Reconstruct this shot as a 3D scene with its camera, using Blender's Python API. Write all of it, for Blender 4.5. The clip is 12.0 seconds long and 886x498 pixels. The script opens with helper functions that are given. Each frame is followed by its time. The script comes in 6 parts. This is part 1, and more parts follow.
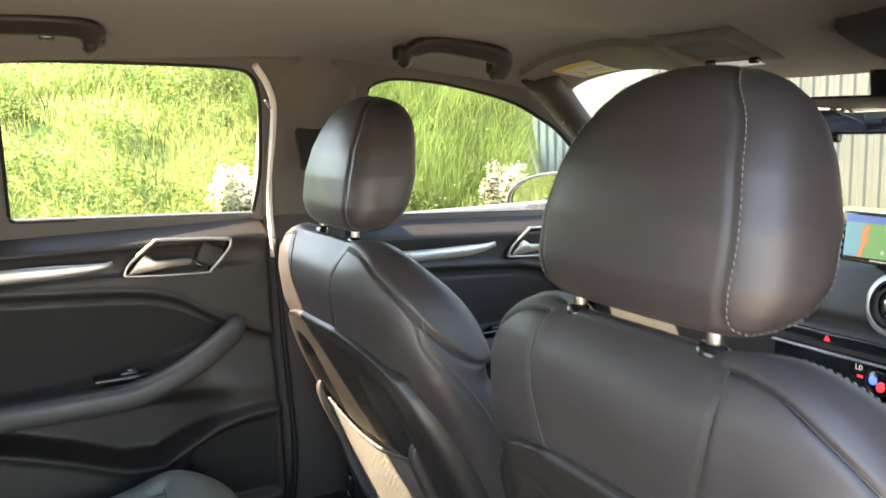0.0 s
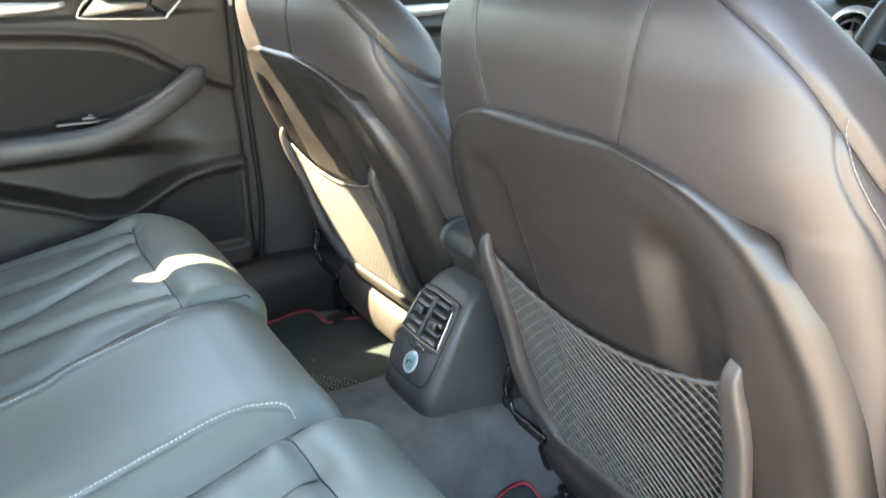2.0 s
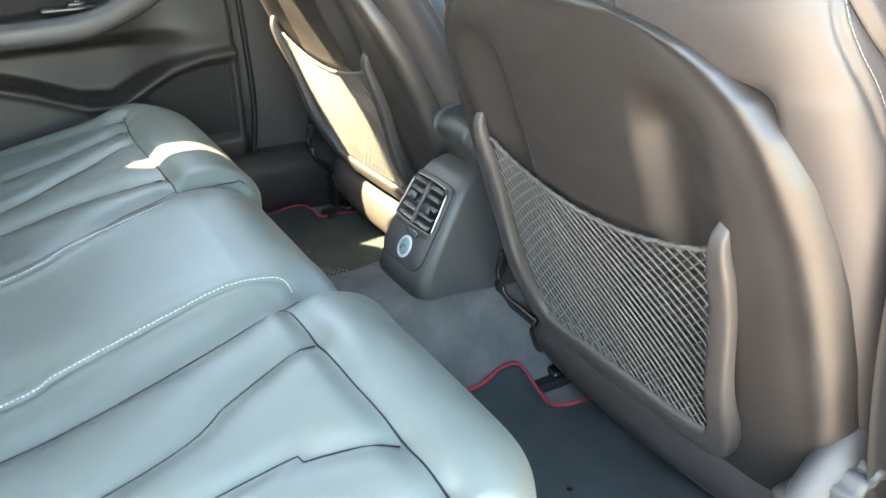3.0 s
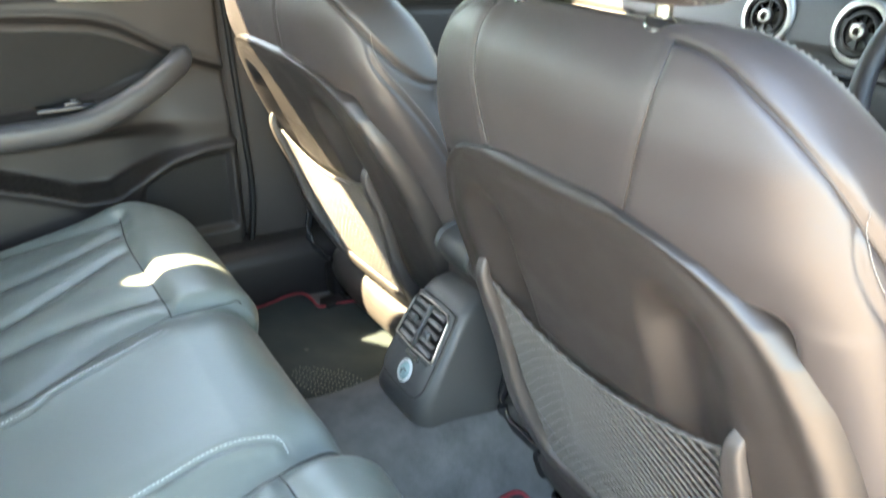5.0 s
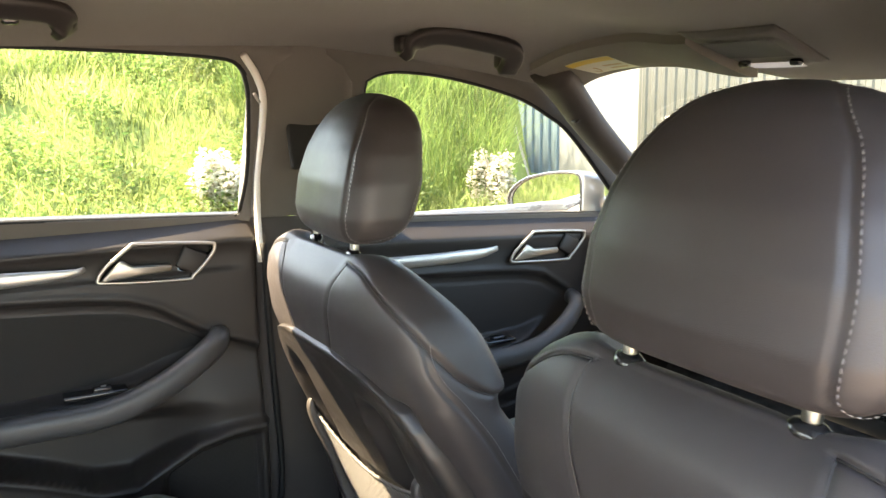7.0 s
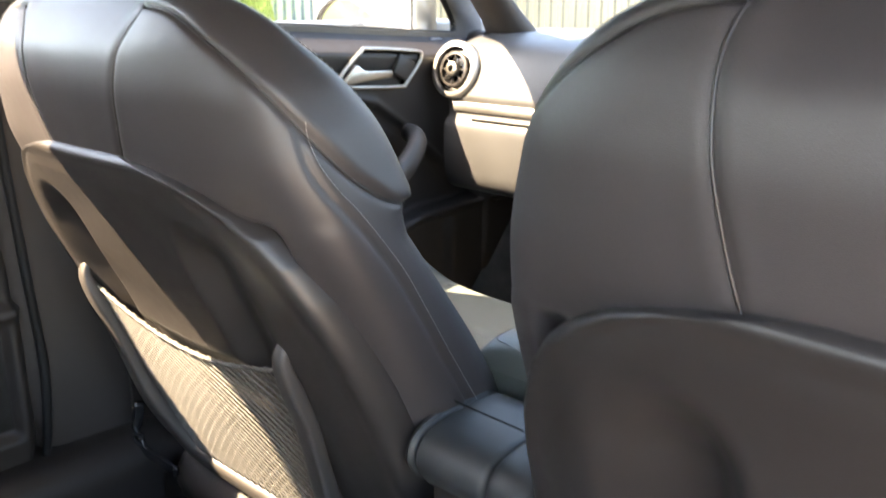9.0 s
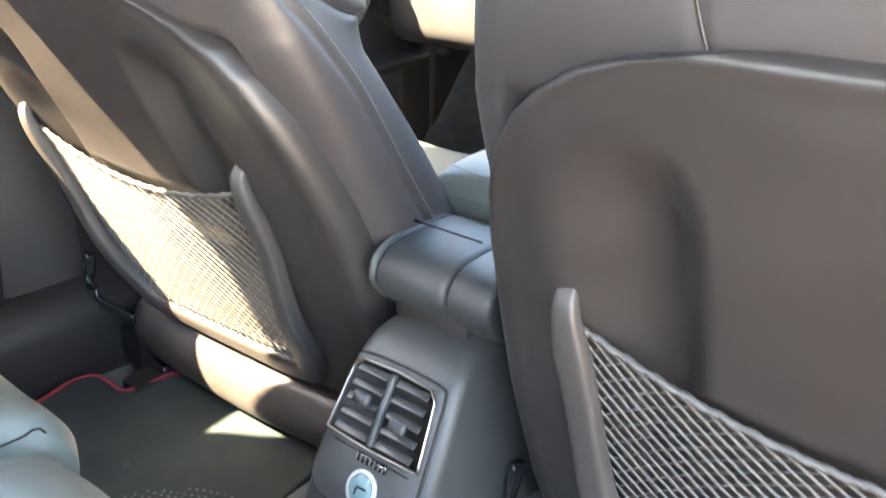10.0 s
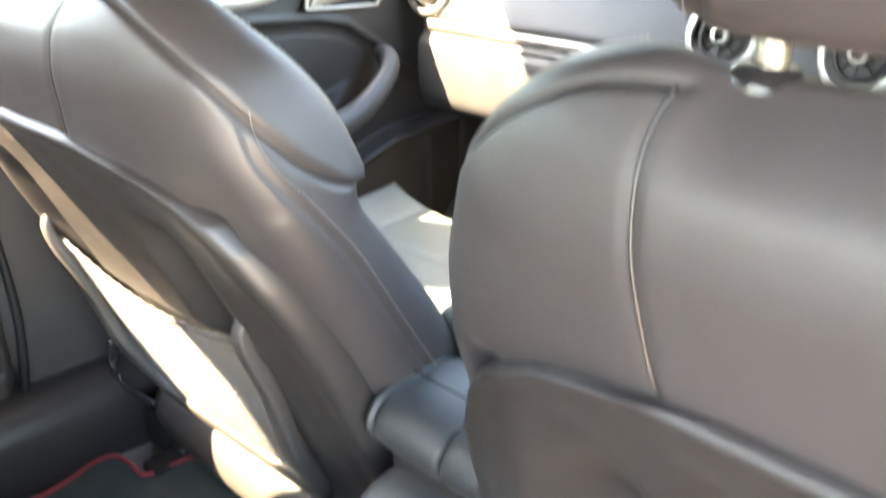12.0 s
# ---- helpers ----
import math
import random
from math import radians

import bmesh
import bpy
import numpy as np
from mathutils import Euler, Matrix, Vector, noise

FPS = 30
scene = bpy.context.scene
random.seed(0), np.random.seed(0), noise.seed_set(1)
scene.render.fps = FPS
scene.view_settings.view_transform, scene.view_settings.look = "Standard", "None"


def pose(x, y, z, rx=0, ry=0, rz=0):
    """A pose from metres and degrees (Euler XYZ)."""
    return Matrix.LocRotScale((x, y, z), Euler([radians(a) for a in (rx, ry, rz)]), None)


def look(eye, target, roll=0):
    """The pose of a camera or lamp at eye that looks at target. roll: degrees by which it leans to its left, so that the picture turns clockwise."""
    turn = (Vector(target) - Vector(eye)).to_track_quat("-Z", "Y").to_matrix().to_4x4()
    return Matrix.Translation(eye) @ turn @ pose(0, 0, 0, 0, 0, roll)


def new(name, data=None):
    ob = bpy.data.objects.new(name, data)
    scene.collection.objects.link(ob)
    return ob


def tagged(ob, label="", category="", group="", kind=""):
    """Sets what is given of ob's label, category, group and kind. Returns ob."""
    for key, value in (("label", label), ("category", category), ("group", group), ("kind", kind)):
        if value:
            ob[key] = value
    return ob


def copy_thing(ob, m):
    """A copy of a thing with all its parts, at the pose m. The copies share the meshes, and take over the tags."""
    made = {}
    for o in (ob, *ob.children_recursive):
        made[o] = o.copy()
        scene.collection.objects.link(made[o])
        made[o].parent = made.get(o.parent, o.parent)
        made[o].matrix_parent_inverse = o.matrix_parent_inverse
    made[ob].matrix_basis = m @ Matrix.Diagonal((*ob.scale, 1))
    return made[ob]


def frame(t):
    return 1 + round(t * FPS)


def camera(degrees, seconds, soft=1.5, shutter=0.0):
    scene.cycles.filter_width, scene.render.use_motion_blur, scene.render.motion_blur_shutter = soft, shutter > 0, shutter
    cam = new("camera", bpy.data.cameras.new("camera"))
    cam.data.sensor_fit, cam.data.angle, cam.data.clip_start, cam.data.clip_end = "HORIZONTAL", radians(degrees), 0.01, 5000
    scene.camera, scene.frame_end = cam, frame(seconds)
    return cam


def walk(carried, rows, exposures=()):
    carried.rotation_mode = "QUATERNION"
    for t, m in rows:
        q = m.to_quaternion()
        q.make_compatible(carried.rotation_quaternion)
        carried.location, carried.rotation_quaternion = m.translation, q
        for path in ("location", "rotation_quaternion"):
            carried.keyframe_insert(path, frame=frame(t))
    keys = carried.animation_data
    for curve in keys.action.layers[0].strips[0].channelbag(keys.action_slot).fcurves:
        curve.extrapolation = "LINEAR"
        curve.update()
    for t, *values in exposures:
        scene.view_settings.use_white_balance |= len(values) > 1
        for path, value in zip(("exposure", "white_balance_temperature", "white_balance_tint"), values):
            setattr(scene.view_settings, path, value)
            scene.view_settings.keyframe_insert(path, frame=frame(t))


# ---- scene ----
cam = camera(56.0, 12.0, shutter=0.4)
PATH = [
    (0, (0.916, -0.019, 1.084), (-0.837, 0.893, 0.774), -1.6),
    (0.5, (0.938, -0.014, 1.025), (-0.807, 0.901, 0.682), -1.4),
    (1, (0.96, -0.015, 0.982), (-0.76, 0.903, 0.535), -1.1),
    (1.5, (0.972, -0.022, 0.949), (-0.712, 0.891, 0.376), -1.2),
    (2, (0.981, -0.026, 0.922), (-0.664, 0.881, 0.237), -1.2),
    (2.5, (0.996, -0.038, 0.894), (-0.61, 0.858, 0.109), -1.1),
    (2.7, (1.0, -0.039, 0.887), (-0.591, 0.851, 0.063), -1.0),
    (4.3, (0.982, -0.03, 0.92), (-0.534, 0.825, -0.065), -0.9),
    (4.5, (0.963, -0.023, 0.952), (-0.559, 0.84, -0.017), -0.7),
    (5, (0.923, 0.005, 1.009), (-0.663, 0.895, 0.177), -0.8),
    (5.5, (0.901, 0.021, 1.051), (-0.761, 0.943, 0.426), -0.7),
    (6, (0.892, 0.012, 1.088), (-0.817, 0.94, 0.622), -0.7),
    (6.5, (0.869, -0.013, 1.116), (-0.858, 0.923, 0.739), -0.6),
    (6.7, (0.844, -0.011, 1.117), (-0.885, 0.928, 0.76), -0.6),
    (8.3, (0.485, 0.12, 0.962), (-1.162, 1.197, 0.604), -0.8),
    (8.5, (0.457, 0.113, 0.938), (-1.096, 1.305, 0.533), -0.5),
    (9, (0.425, 0.086, 0.895), (-0.911, 1.466, 0.336), 0.0),
    (9.5, (0.428, 0.063, 0.866), (-0.798, 1.483, 0.171), 0.4),
    (10, (0.433, 0.055, 0.837), (-0.738, 1.46, 0.028), 0.3),
    (10.5, (0.438, 0.05, 0.821), (-0.693, 1.42, -0.097), 0.2),
    (11, (0.437, 0.05, 0.817), (-0.673, 1.386, -0.174), 0.1),
    (11.5, (0.433, 0.086, 0.885), (-0.684, 1.404, -0.121), 0.1),
    (12, (0.423, 0.134, 0.977), (-0.827, 1.452, 0.14), 0.1),
]
EXPOSURES = [(0.0, 3.97, 7900, 11), (0.5, 3.97, 7800, 10), (1.0, 4.12, 7600, 9), (2.5, 5.05, 8200, 4), (4.5, 5.14, 8250, 4), (5.5, 4.92, 7800, 4), (6.0, 4.52, 7600, 9), (6.7, 4.08, 7900, 10),
             (8.5, 3.83, 8400, 17), (9.0, 4.4, 8000, 14), (9.5, 5.16, 7800, 13), (10.5, 5.76, 8250, 11), (12.0, 5.64, 8250, 11)]
walk(cam, [(t, look(eye, target, roll)) for t, eye, target, roll in PATH], EXPOSURES)

# ---------------------------------------------------------------- light
SUN_FROM = Vector((-0.472, -0.75, 1.0)).normalized()
world = bpy.data.worlds.new("world")
scene.world = world
world.use_nodes = True
wn = world.node_tree.nodes
sky = wn.new("ShaderNodeTexSky")
sky.sky_type = "NISHITA"
sky.sun_disc = False
sky.sun_elevation = math.asin(SUN_FROM.z)
sky.sun_rotation = math.atan2(SUN_FROM.x, SUN_FROM.y)
wn["Background"].inputs["Strength"].default_value = 0.15
world.node_tree.links.new(sky.outputs["Color"], wn["Background"].inputs["Color"])

sun = new("sun", bpy.data.lights.new("sun", "SUN"))
sun.data.energy = 4.0
sun.data.angle = radians(0.6)
sun.data.color = (1.0, 0.89, 0.70)
sun.matrix_world = look(SUN_FROM * 30, (0, 0, 0))


# ---------------------------------------------------------------- materials
def sock(node, name, value):
    node.inputs[name].default_value = value


def surface(name, colour, rough=0.5, metal=0.0, second=None, blotch=6.0, grain=900.0, bump=0.15, kind="noise", spec=0.5, coat=0.0, sheen=0.0, rough_var=0.08, patchy=0.0):
    """A procedural material: two colours mixed by broad blotches, fine relief from noise or cells."""
    m = bpy.data.materials.new(name)
    m.use_nodes = True
    nt = m.node_tree
    b = nt.nodes["Principled BSDF"]
    co = nt.nodes.new("ShaderNodeTexCoord")
    n1 = nt.nodes.new("ShaderNodeTexNoise")
    sock(n1, "Scale", blotch); sock(n1, "Detail", 5.0); sock(n1, "Roughness", 0.62)
    nt.links.new(co.outputs["Object"], n1.inputs["Vector"])
    mix = nt.nodes.new("ShaderNodeMix")
    mix.data_type = "RGBA"
    second = second or tuple(c * 1.25 for c in colour)
    mix.inputs[6].default_value = (*colour, 1)
    mix.inputs[7].default_value = (*second, 1)
    if patchy:
        pm = nt.nodes.new("ShaderNodeMapRange")
        sock(pm, "From Min", 0.5 - 0.5 / patchy); sock(pm, "From Max", 0.5 + 0.5 / patchy)
        nt.links.new(n1.outputs["Fac"], pm.inputs["Value"])
        nt.links.new(pm.outputs["Result"], mix.inputs[0])
    else:
        nt.links.new(n1.outputs["Fac"], mix.inputs[0])
    nt.links.new(mix.outputs[2], b.inputs["Base Color"])
    rr = nt.nodes.new("ShaderNodeMapRange")
    sock(rr, "From Min", 0.3); sock(rr, "From Max", 0.7)
    sock(rr, "To Min", max(0.02, rough - rough_var)); sock(rr, "To Max", min(1.0, rough + rough_var))
    nt.links.new(n1.outputs["Fac"], rr.inputs["Value"])
    nt.links.new(rr.outputs["Result"], b.inputs["Roughness"])
    sock(b, "Metallic", metal)
    sock(b, "Specular IOR Level", spec)
    sock(b, "Coat Weight", coat)
    sock(b, "Sheen Weight", sheen)
    if bump > 0:
        if kind == "cells":
            g = nt.nodes.new("ShaderNodeTexVoronoi")
            out = g.outputs["Distance"]
        else:
            g = nt.nodes.new("ShaderNodeTexNoise")
            sock(g, "Detail", 3.0)
            out = g.outputs["Fac"]
        sock(g, "Scale", grain)
        nt.links.new(co.outputs["Object"], g.inputs["Vector"])
        bp = nt.nodes.new("ShaderNodeBump")
        sock(bp, "Strength", bump); sock(bp, "Distance", 0.001)
        nt.links.new(out, bp.inputs["Height"])
        nt.links.new(bp.outputs["Normal"], b.inputs["Normal"])
    return m


def glow(name, colour, strength):
    m = bpy.data.materials.new(name)
    m.use_nodes = True
    b = m.node_tree.nodes["Principled BSDF"]
    sock(b, "Base Color", (*[0.15 * c for c in colour], 1)); sock(b, "Emission Color", (*colour, 1)); sock(b, "Emission Strength", strength); sock(b, "Roughness", 0.25)
    return m


def clear_glass(name, tint):
    m = bpy.data.materials.new(name)
    m.use_nodes = True
    nt = m.node_tree
    nt.nodes.remove(nt.nodes["Principled BSDF"])
    tr = nt.nodes.new("ShaderNodeBsdfTransparent"); sock(tr, "Color", (*tint, 1))
    gl = nt.nodes.new("ShaderNodeBsdfGlossy"); sock(gl, "Roughness", 0.02)
    fr = nt.nodes.new("ShaderNodeFresnel"); sock(fr, "IOR", 1.45)
    mx = nt.nodes.new("ShaderNodeMixShader")
    nt.links.new(fr.outputs[0], mx.inputs[0]); nt.links.new(tr.outputs[0], mx.inputs[1]); nt.links.new(gl.outputs[0], mx.inputs[2])
    nt.links.new(mx.outputs[0], nt.nodes["Material Output"].inputs["Surface"])
    return m


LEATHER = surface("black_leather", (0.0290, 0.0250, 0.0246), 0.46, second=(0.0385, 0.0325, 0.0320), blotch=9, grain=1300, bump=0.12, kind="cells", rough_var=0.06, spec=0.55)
# same black leather, paled to hold the skylight on upward faces
LEATHER_SKYLIT = surface("black_leather_skylit", (0.083, 0.096, 0.086), 0.44, second=(0.099, 0.113, 0.101), blotch=8, grain=1300, bump=0.13, kind="cells", rough_var=0.06, spec=0.75)
SHELL = surface("dark_moulded_plastic", (0.0195, 0.0168, 0.0157), 0.40, second=(0.0265, 0.0228, 0.0213), blotch=14, grain=1500, bump=0.15)
NET_BAR = surface("grey_brown_plastic", (0.034, 0.030, 0.028), 0.46, second=(0.043, 0.038, 0.036), blotch=14, grain=1500, bump=0.2)
PLASTIC = surface("charcoal_plastic", (0.0155, 0.0130, 0.0122), 0.50, second=(0.0215, 0.0182, 0.0170), blotch=12, grain=1400, bump=0.2, spec=0.34)
CONSOLE = surface("charcoal_console_plastic", (0.026, 0.0275, 0.0275), 0.50, second=(0.034, 0.0355, 0.0355), blotch=10, grain=1300, bump=0.25)
SLAT = surface("dark_slat_plastic", (0.020, 0.0205, 0.0205), 0.42, bump=0.1)
SOFT_TOP = surface("soft_dashboard_plastic", (0.030, 0.029, 0.029), 0.50, second=(0.037, 0.036, 0.036), blotch=10, grain=1200, bump=0.25)
INSERT = surface("black_fabric_insert", (0.0135, 0.0128, 0.012), 0.70, second=(0.019, 0.0178, 0.0168), blotch=20, grain=1800, bump=0.3, spec=0.15)
GLOSS_BLACK = surface("gloss_black_plastic", (0.012, 0.012, 0.013), 0.18, bump=0.0)
RUBBER = surface("black_rubber", (0.008, 0.008, 0.008), 0.65, bump=0.2, spec=0.2)
SEAL = surface("grey_rubber_seal", (0.42, 0.40, 0.36), 0.55, second=(0.52, 0.49, 0.44), blotch=30, bump=0.15)
ALU = surface("brushed_aluminium", (0.38, 0.365, 0.34), 0.42, 0.9, second=(0.44, 0.42, 0.39), blotch=25, grain=1500, bump=0.08)
CHROME = surface("satin_chrome", (0.30, 0.28, 0.25), 0.36, 1.0, bump=0.0)
HEADLINER = surface("grey_headliner_cloth", (0.066, 0.060, 0.052), 0.95, second=(0.078, 0.071, 0.062), blotch=15, grain=2200, bump=0.35, sheen=0.15)
PILLAR = surface("grained_pillar_trim", (0.027, 0.0225, 0.0205), 0.60, second=(0.034, 0.0285, 0.026), blotch=9, grain=1600, bump=0.25, spec=0.28)
CARPET = surface("charcoal_carpet", (0.040, 0.042, 0.042), 0.98, second=(0.115, 0.115, 0.112), blotch=19, grain=620, bump=1.0, spec=0.1, patchy=1.6)
MATCLOTH = surface("black_floor_mat", (0.019, 0.025, 0.026), 0.95, second=(0.038, 0.046, 0.046), blotch=9, grain=700, bump=1.0, spec=0.1, patchy=2.2)
RED = surface("red_piping", (0.18, 0.012, 0.02), 0.6, bump=0.2)
THREAD = surface("pale_thread", (0.16, 0.153, 0.146), 0.7, bump=0.0)
PALE_THREAD = surface("bench_thread", (0.42, 0.43, 0.42), 0.6, bump=0.0)
CORD = surface("black_net_cord", (0.058, 0.054, 0.049), 0.40, second=(0.080, 0.075, 0.068), blotch=60, grain=2500, bump=0.4)
# pale tone for painted sun speckle, and for console joint and wheel ribs
SPECKLE_TRIM = surface("sun_speckle_and_pale_trim", (0.085, 0.085, 0.072), 0.7, bump=0.0)
WHITE_PLASTIC = surface("pale_plastic", (0.30, 0.31, 0.31), 0.4, bump=0.05)
SOCKET_FACE = surface("pale_teal_cap", (0.10, 0.17, 0.18), 0.35, bump=0.0)
YELLOW = surface("yellow_label", (0.45, 0.31, 0.04), 0.5, bump=0.0)
LABEL = surface("cream_label", (0.42, 0.40, 0.32), 0.5, bump=0.0)
PRINT = surface("brown_print", (0.30, 0.20, 0.10), 0.5, bump=0.0)
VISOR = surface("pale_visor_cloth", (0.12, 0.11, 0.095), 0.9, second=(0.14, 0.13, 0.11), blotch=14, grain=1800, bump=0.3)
SILVER = surface("silver_car_paint", (0.14, 0.145, 0.15), 0.32, 0.4, coat=0.6, bump=0.0)
MIRROR = surface("mirror_glass", (0.50, 0.52, 0.54), 0.02, 1.0, bump=0.0, rough_var=0.0)
PANE = clear_glass("window_glass", (0.93, 0.96, 0.94))
SCREEN_BLUE = glow("screen_sky_blue", (0.16, 0.28, 0.80), 0.055)
SCREEN_SEA = glow("screen_pale_blue", (0.22, 0.55, 0.72), 0.055)
SCREEN_GREEN = glow("screen_green", (0.25, 0.55, 0.22), 0.055)
SCREEN_ORANGE = glow("screen_orange", (0.90, 0.38, 0.16), 0.055)
SCREEN_WHITE = glow("screen_white", (0.8, 0.8, 0.8), 0.055)
RED_GLOW = glow("red_switch_light", (0.9, 0.03, 0.05), 0.2)
BLUE_GLOW = glow("blue_switch_light", (0.05, 0.12, 0.9), 0.25)
LAMP_LENS = surface("clear_lamp_lens", (0.75, 0.72, 0.68), 0.12, bump=0.0, coat=0.5)
GROUND = surface("block_paved_ground", (0.30, 0.247, 0.215), 0.95, second=(0.37, 0.31, 0.27), blotch=3, grain=60, bump=1.0)
EARTH = surface("grassy_earth", (0.085, 0.13, 0.018), 0.95, second=(0.17, 0.19, 0.045), blotch=1.2, grain=40, bump=1.0)
SHEET = surface("grey_green_sheet_metal", (0.040, 0.044, 0.043), 0.5, 0.1, second=(0.050, 0.054, 0.052), blotch=1.5, grain=200, bump=0.1)
SHEET_BLUE = surface("pale_blue_sheet_metal", (0.075, 0.115, 0.138), 0.5, 0.1, second=(0.085, 0.126, 0.150), blotch=1.5, grain=200, bump=0.1)
SHEET_WHITE = surface("white_painted_metal", (0.13, 0.14, 0.14), 0.5, 0.0, blotch=2, grain=200, bump=0.1)
BARK = surface("grey_bark", (0.10, 0.08, 0.06), 0.95, second=(0.18, 0.15, 0.11), blotch=14, grain=80, bump=1.0)


def leafy(name, a, b):
    """Foliage whose colour differs leaf by leaf."""
    m = bpy.data.materials.new(name)
    m.use_nodes = True
    nt = m.node_tree
    p = nt.nodes["Principled BSDF"]
    geo = nt.nodes.new("ShaderNodeNewGeometry")
    mx = nt.nodes.new("ShaderNodeMix"); mx.data_type = "RGBA"
    mx.inputs[6].default_value = (*a, 1); mx.inputs[7].default_value = (*b, 1)
    nt.links.new(geo.outputs["Random Per Island"], mx.inputs[0])
    # patches of darker and paler growth
    co = nt.nodes.new("ShaderNodeTexCoord")
    pn = nt.nodes.new("ShaderNodeTexNoise"); sock(pn, "Scale", 1.3); sock(pn, "Detail", 4.0)
    nt.links.new(co.outputs["Object"], pn.inputs["Vector"])
    pr = nt.nodes.new("ShaderNodeMapRange"); sock(pr, "From Min", 0.36); sock(pr, "From Max", 0.62); sock(pr, "To Min", 0.45); sock(pr, "To Max", 1.20)
    nt.links.new(pn.outputs["Fac"], pr.inputs["Value"])
    sc_ = nt.nodes.new("ShaderNodeVectorMath"); sc_.operation = "SCALE"
    nt.links.new(mx.outputs[2], sc_.inputs[0]); nt.links.new(pr.outputs["Result"], sc_.inputs["Scale"])
    nt.links.new(sc_.outputs[0], p.inputs["Base Color"])
    sock(p, "Roughness", 0.6); sock(p, "Specular IOR Level", 0.25)
    tl = nt.nodes.new("ShaderNodeBsdfTranslucent")
    nt.links.new(sc_.outputs[0], tl.inputs["Color"])
    ms = nt.nodes.new("ShaderNodeMixShader"); sock(ms, "Fac", 0.55)
    nt.links.new(p.outputs[0], ms.inputs[1]); nt.links.new(tl.outputs[0], ms.inputs[2])
    nt.links.new(ms.outputs[0], nt.nodes["Material Output"].inputs["Surface"])
    return m


GRASS = leafy("grass_blades", (0.080, 0.135, 0.026), (0.30, 0.34, 0.125))
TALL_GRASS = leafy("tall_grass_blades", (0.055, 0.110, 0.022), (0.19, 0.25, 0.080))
LEAVES = leafy("weed_leaves", (0.060, 0.130, 0.026), (0.23, 0.31, 0.10))
PETALS = leafy("cream_petals", (0.74, 0.68, 0.54), (0.86, 0.80, 0.70))
PINK = leafy("pink_petals", (0.65, 0.10, 0.22), (0.75, 0.25, 0.35))
TREE_LEAF = leafy("tree_leaves", (0.02, 0.05, 0.01), (0.07, 0.12, 0.02))


# ---------------------------------------------------------------- mesh helpers
def thing(name, base, label, category, group="", kind=""):
    ob = new(name)
    ob.empty_display_size = 0.05
    ob.location = base
    return tagged(ob, label, category, group, kind)


def link_mesh(name, verts, faces, material, parent=None, label="", smooth=True):
    me = bpy.data.meshes.new(name)
    me.from_pydata([tuple(map(float, v)) for v in verts], [], [tuple(map(int, f)) for f in faces])
    if smooth:
        me.shade_smooth()
    me.materials.append(material)
    me.update()
    ob = new(name, me)
    if parent is not None:
        ob.parent = parent
        if parent.parent is None and parent.type == "EMPTY":
            ob.location = -parent.location
    if label:
        ob["label"] = label
    return ob


def part(name, bm, material, parent, label="", smooth=True):
    """One mesh under a thing or a part; a bmesh or a (verts, faces) pair, in the place's own metres."""
    if isinstance(bm, tuple):
        return link_mesh(name, bm[0], bm[1], material, parent, label, smooth)
    bmesh.ops.recalc_face_normals(bm, faces=bm.faces)
    verts = [v.co.copy() for v in bm.verts]
    bm.verts.index_update()
    faces = [[v.index for v in f.verts] for f in bm.faces]
    bm.free()
    return link_mesh(name, verts, faces, material, parent, label, smooth)


def setting(name, data, material, label, category, smooth=True):
    ob = part(name, data, material, None, "", smooth)
    return tagged(ob, label, category, kind="structure")


def sheet(P, wrap=False, cap=False):
    """A grid of points (rows, columns, 3) as a mesh; wrap joins the columns round, cap closes both ends."""
    P = np.asarray(P, float)
    n, k = P.shape[:2]
    V = P.reshape(-1, 3)
    F = []
    kk = k if wrap else k - 1
    for i in range(n - 1):
        for j in range(kk):
            a, b = i * k + j, i * k + (j + 1) % k
            F.append((a, b, b + k, a + k))
    if cap:
        F.append(tuple(range(k))[::-1])
        F.append(tuple(range((n - 1) * k, n * k)))
    return V, F


def join(*ms):
    V, F, o = [], [], 0
    for v, f in ms:
        V.append(np.asarray(v, float))
        F += [tuple(i + o for i in q) for q in f]
        o += len(v)
    return np.concatenate(V), F


def resample(pts, n, closed=False):
    """n points evenly along a smooth curve through pts."""
    p = np.asarray(pts, float)
    q = np.vstack([p, p[:1]]) if closed else p
    m = len(q)
    out = []
    for i in range(m - 1):
        p0 = q[i - 1] if i else (q[m - 2] if closed else 2 * q[0] - q[1])
        p3 = q[i + 2] if i + 2 < m else (q[1] if closed else 2 * q[-1] - q[-2])
        for s in np.linspace(0, 1, 12, endpoint=False):
            a, b, c = 2 * q[i], q[i + 1] - p0, 2 * p0 - 5 * q[i] + 4 * q[i + 1] - p3
            d = -p0 + 3 * q[i] - 3 * q[i + 1] + p3
            out.append(0.5 * (a + b * s + c * s * s + d * s ** 3))
    out.append(q[-1])
    out = np.array(out)
    l = np.concatenate([[0], np.cumsum(np.linalg.norm(np.diff(out, axis=0), axis=1))])
    t = np.linspace(0, l[-1], n + 1)[:-1] if closed else np.linspace(0, l[-1], n)
    return np.stack([np.interp(t, l, out[:, i]) for i in range(3)], 1)


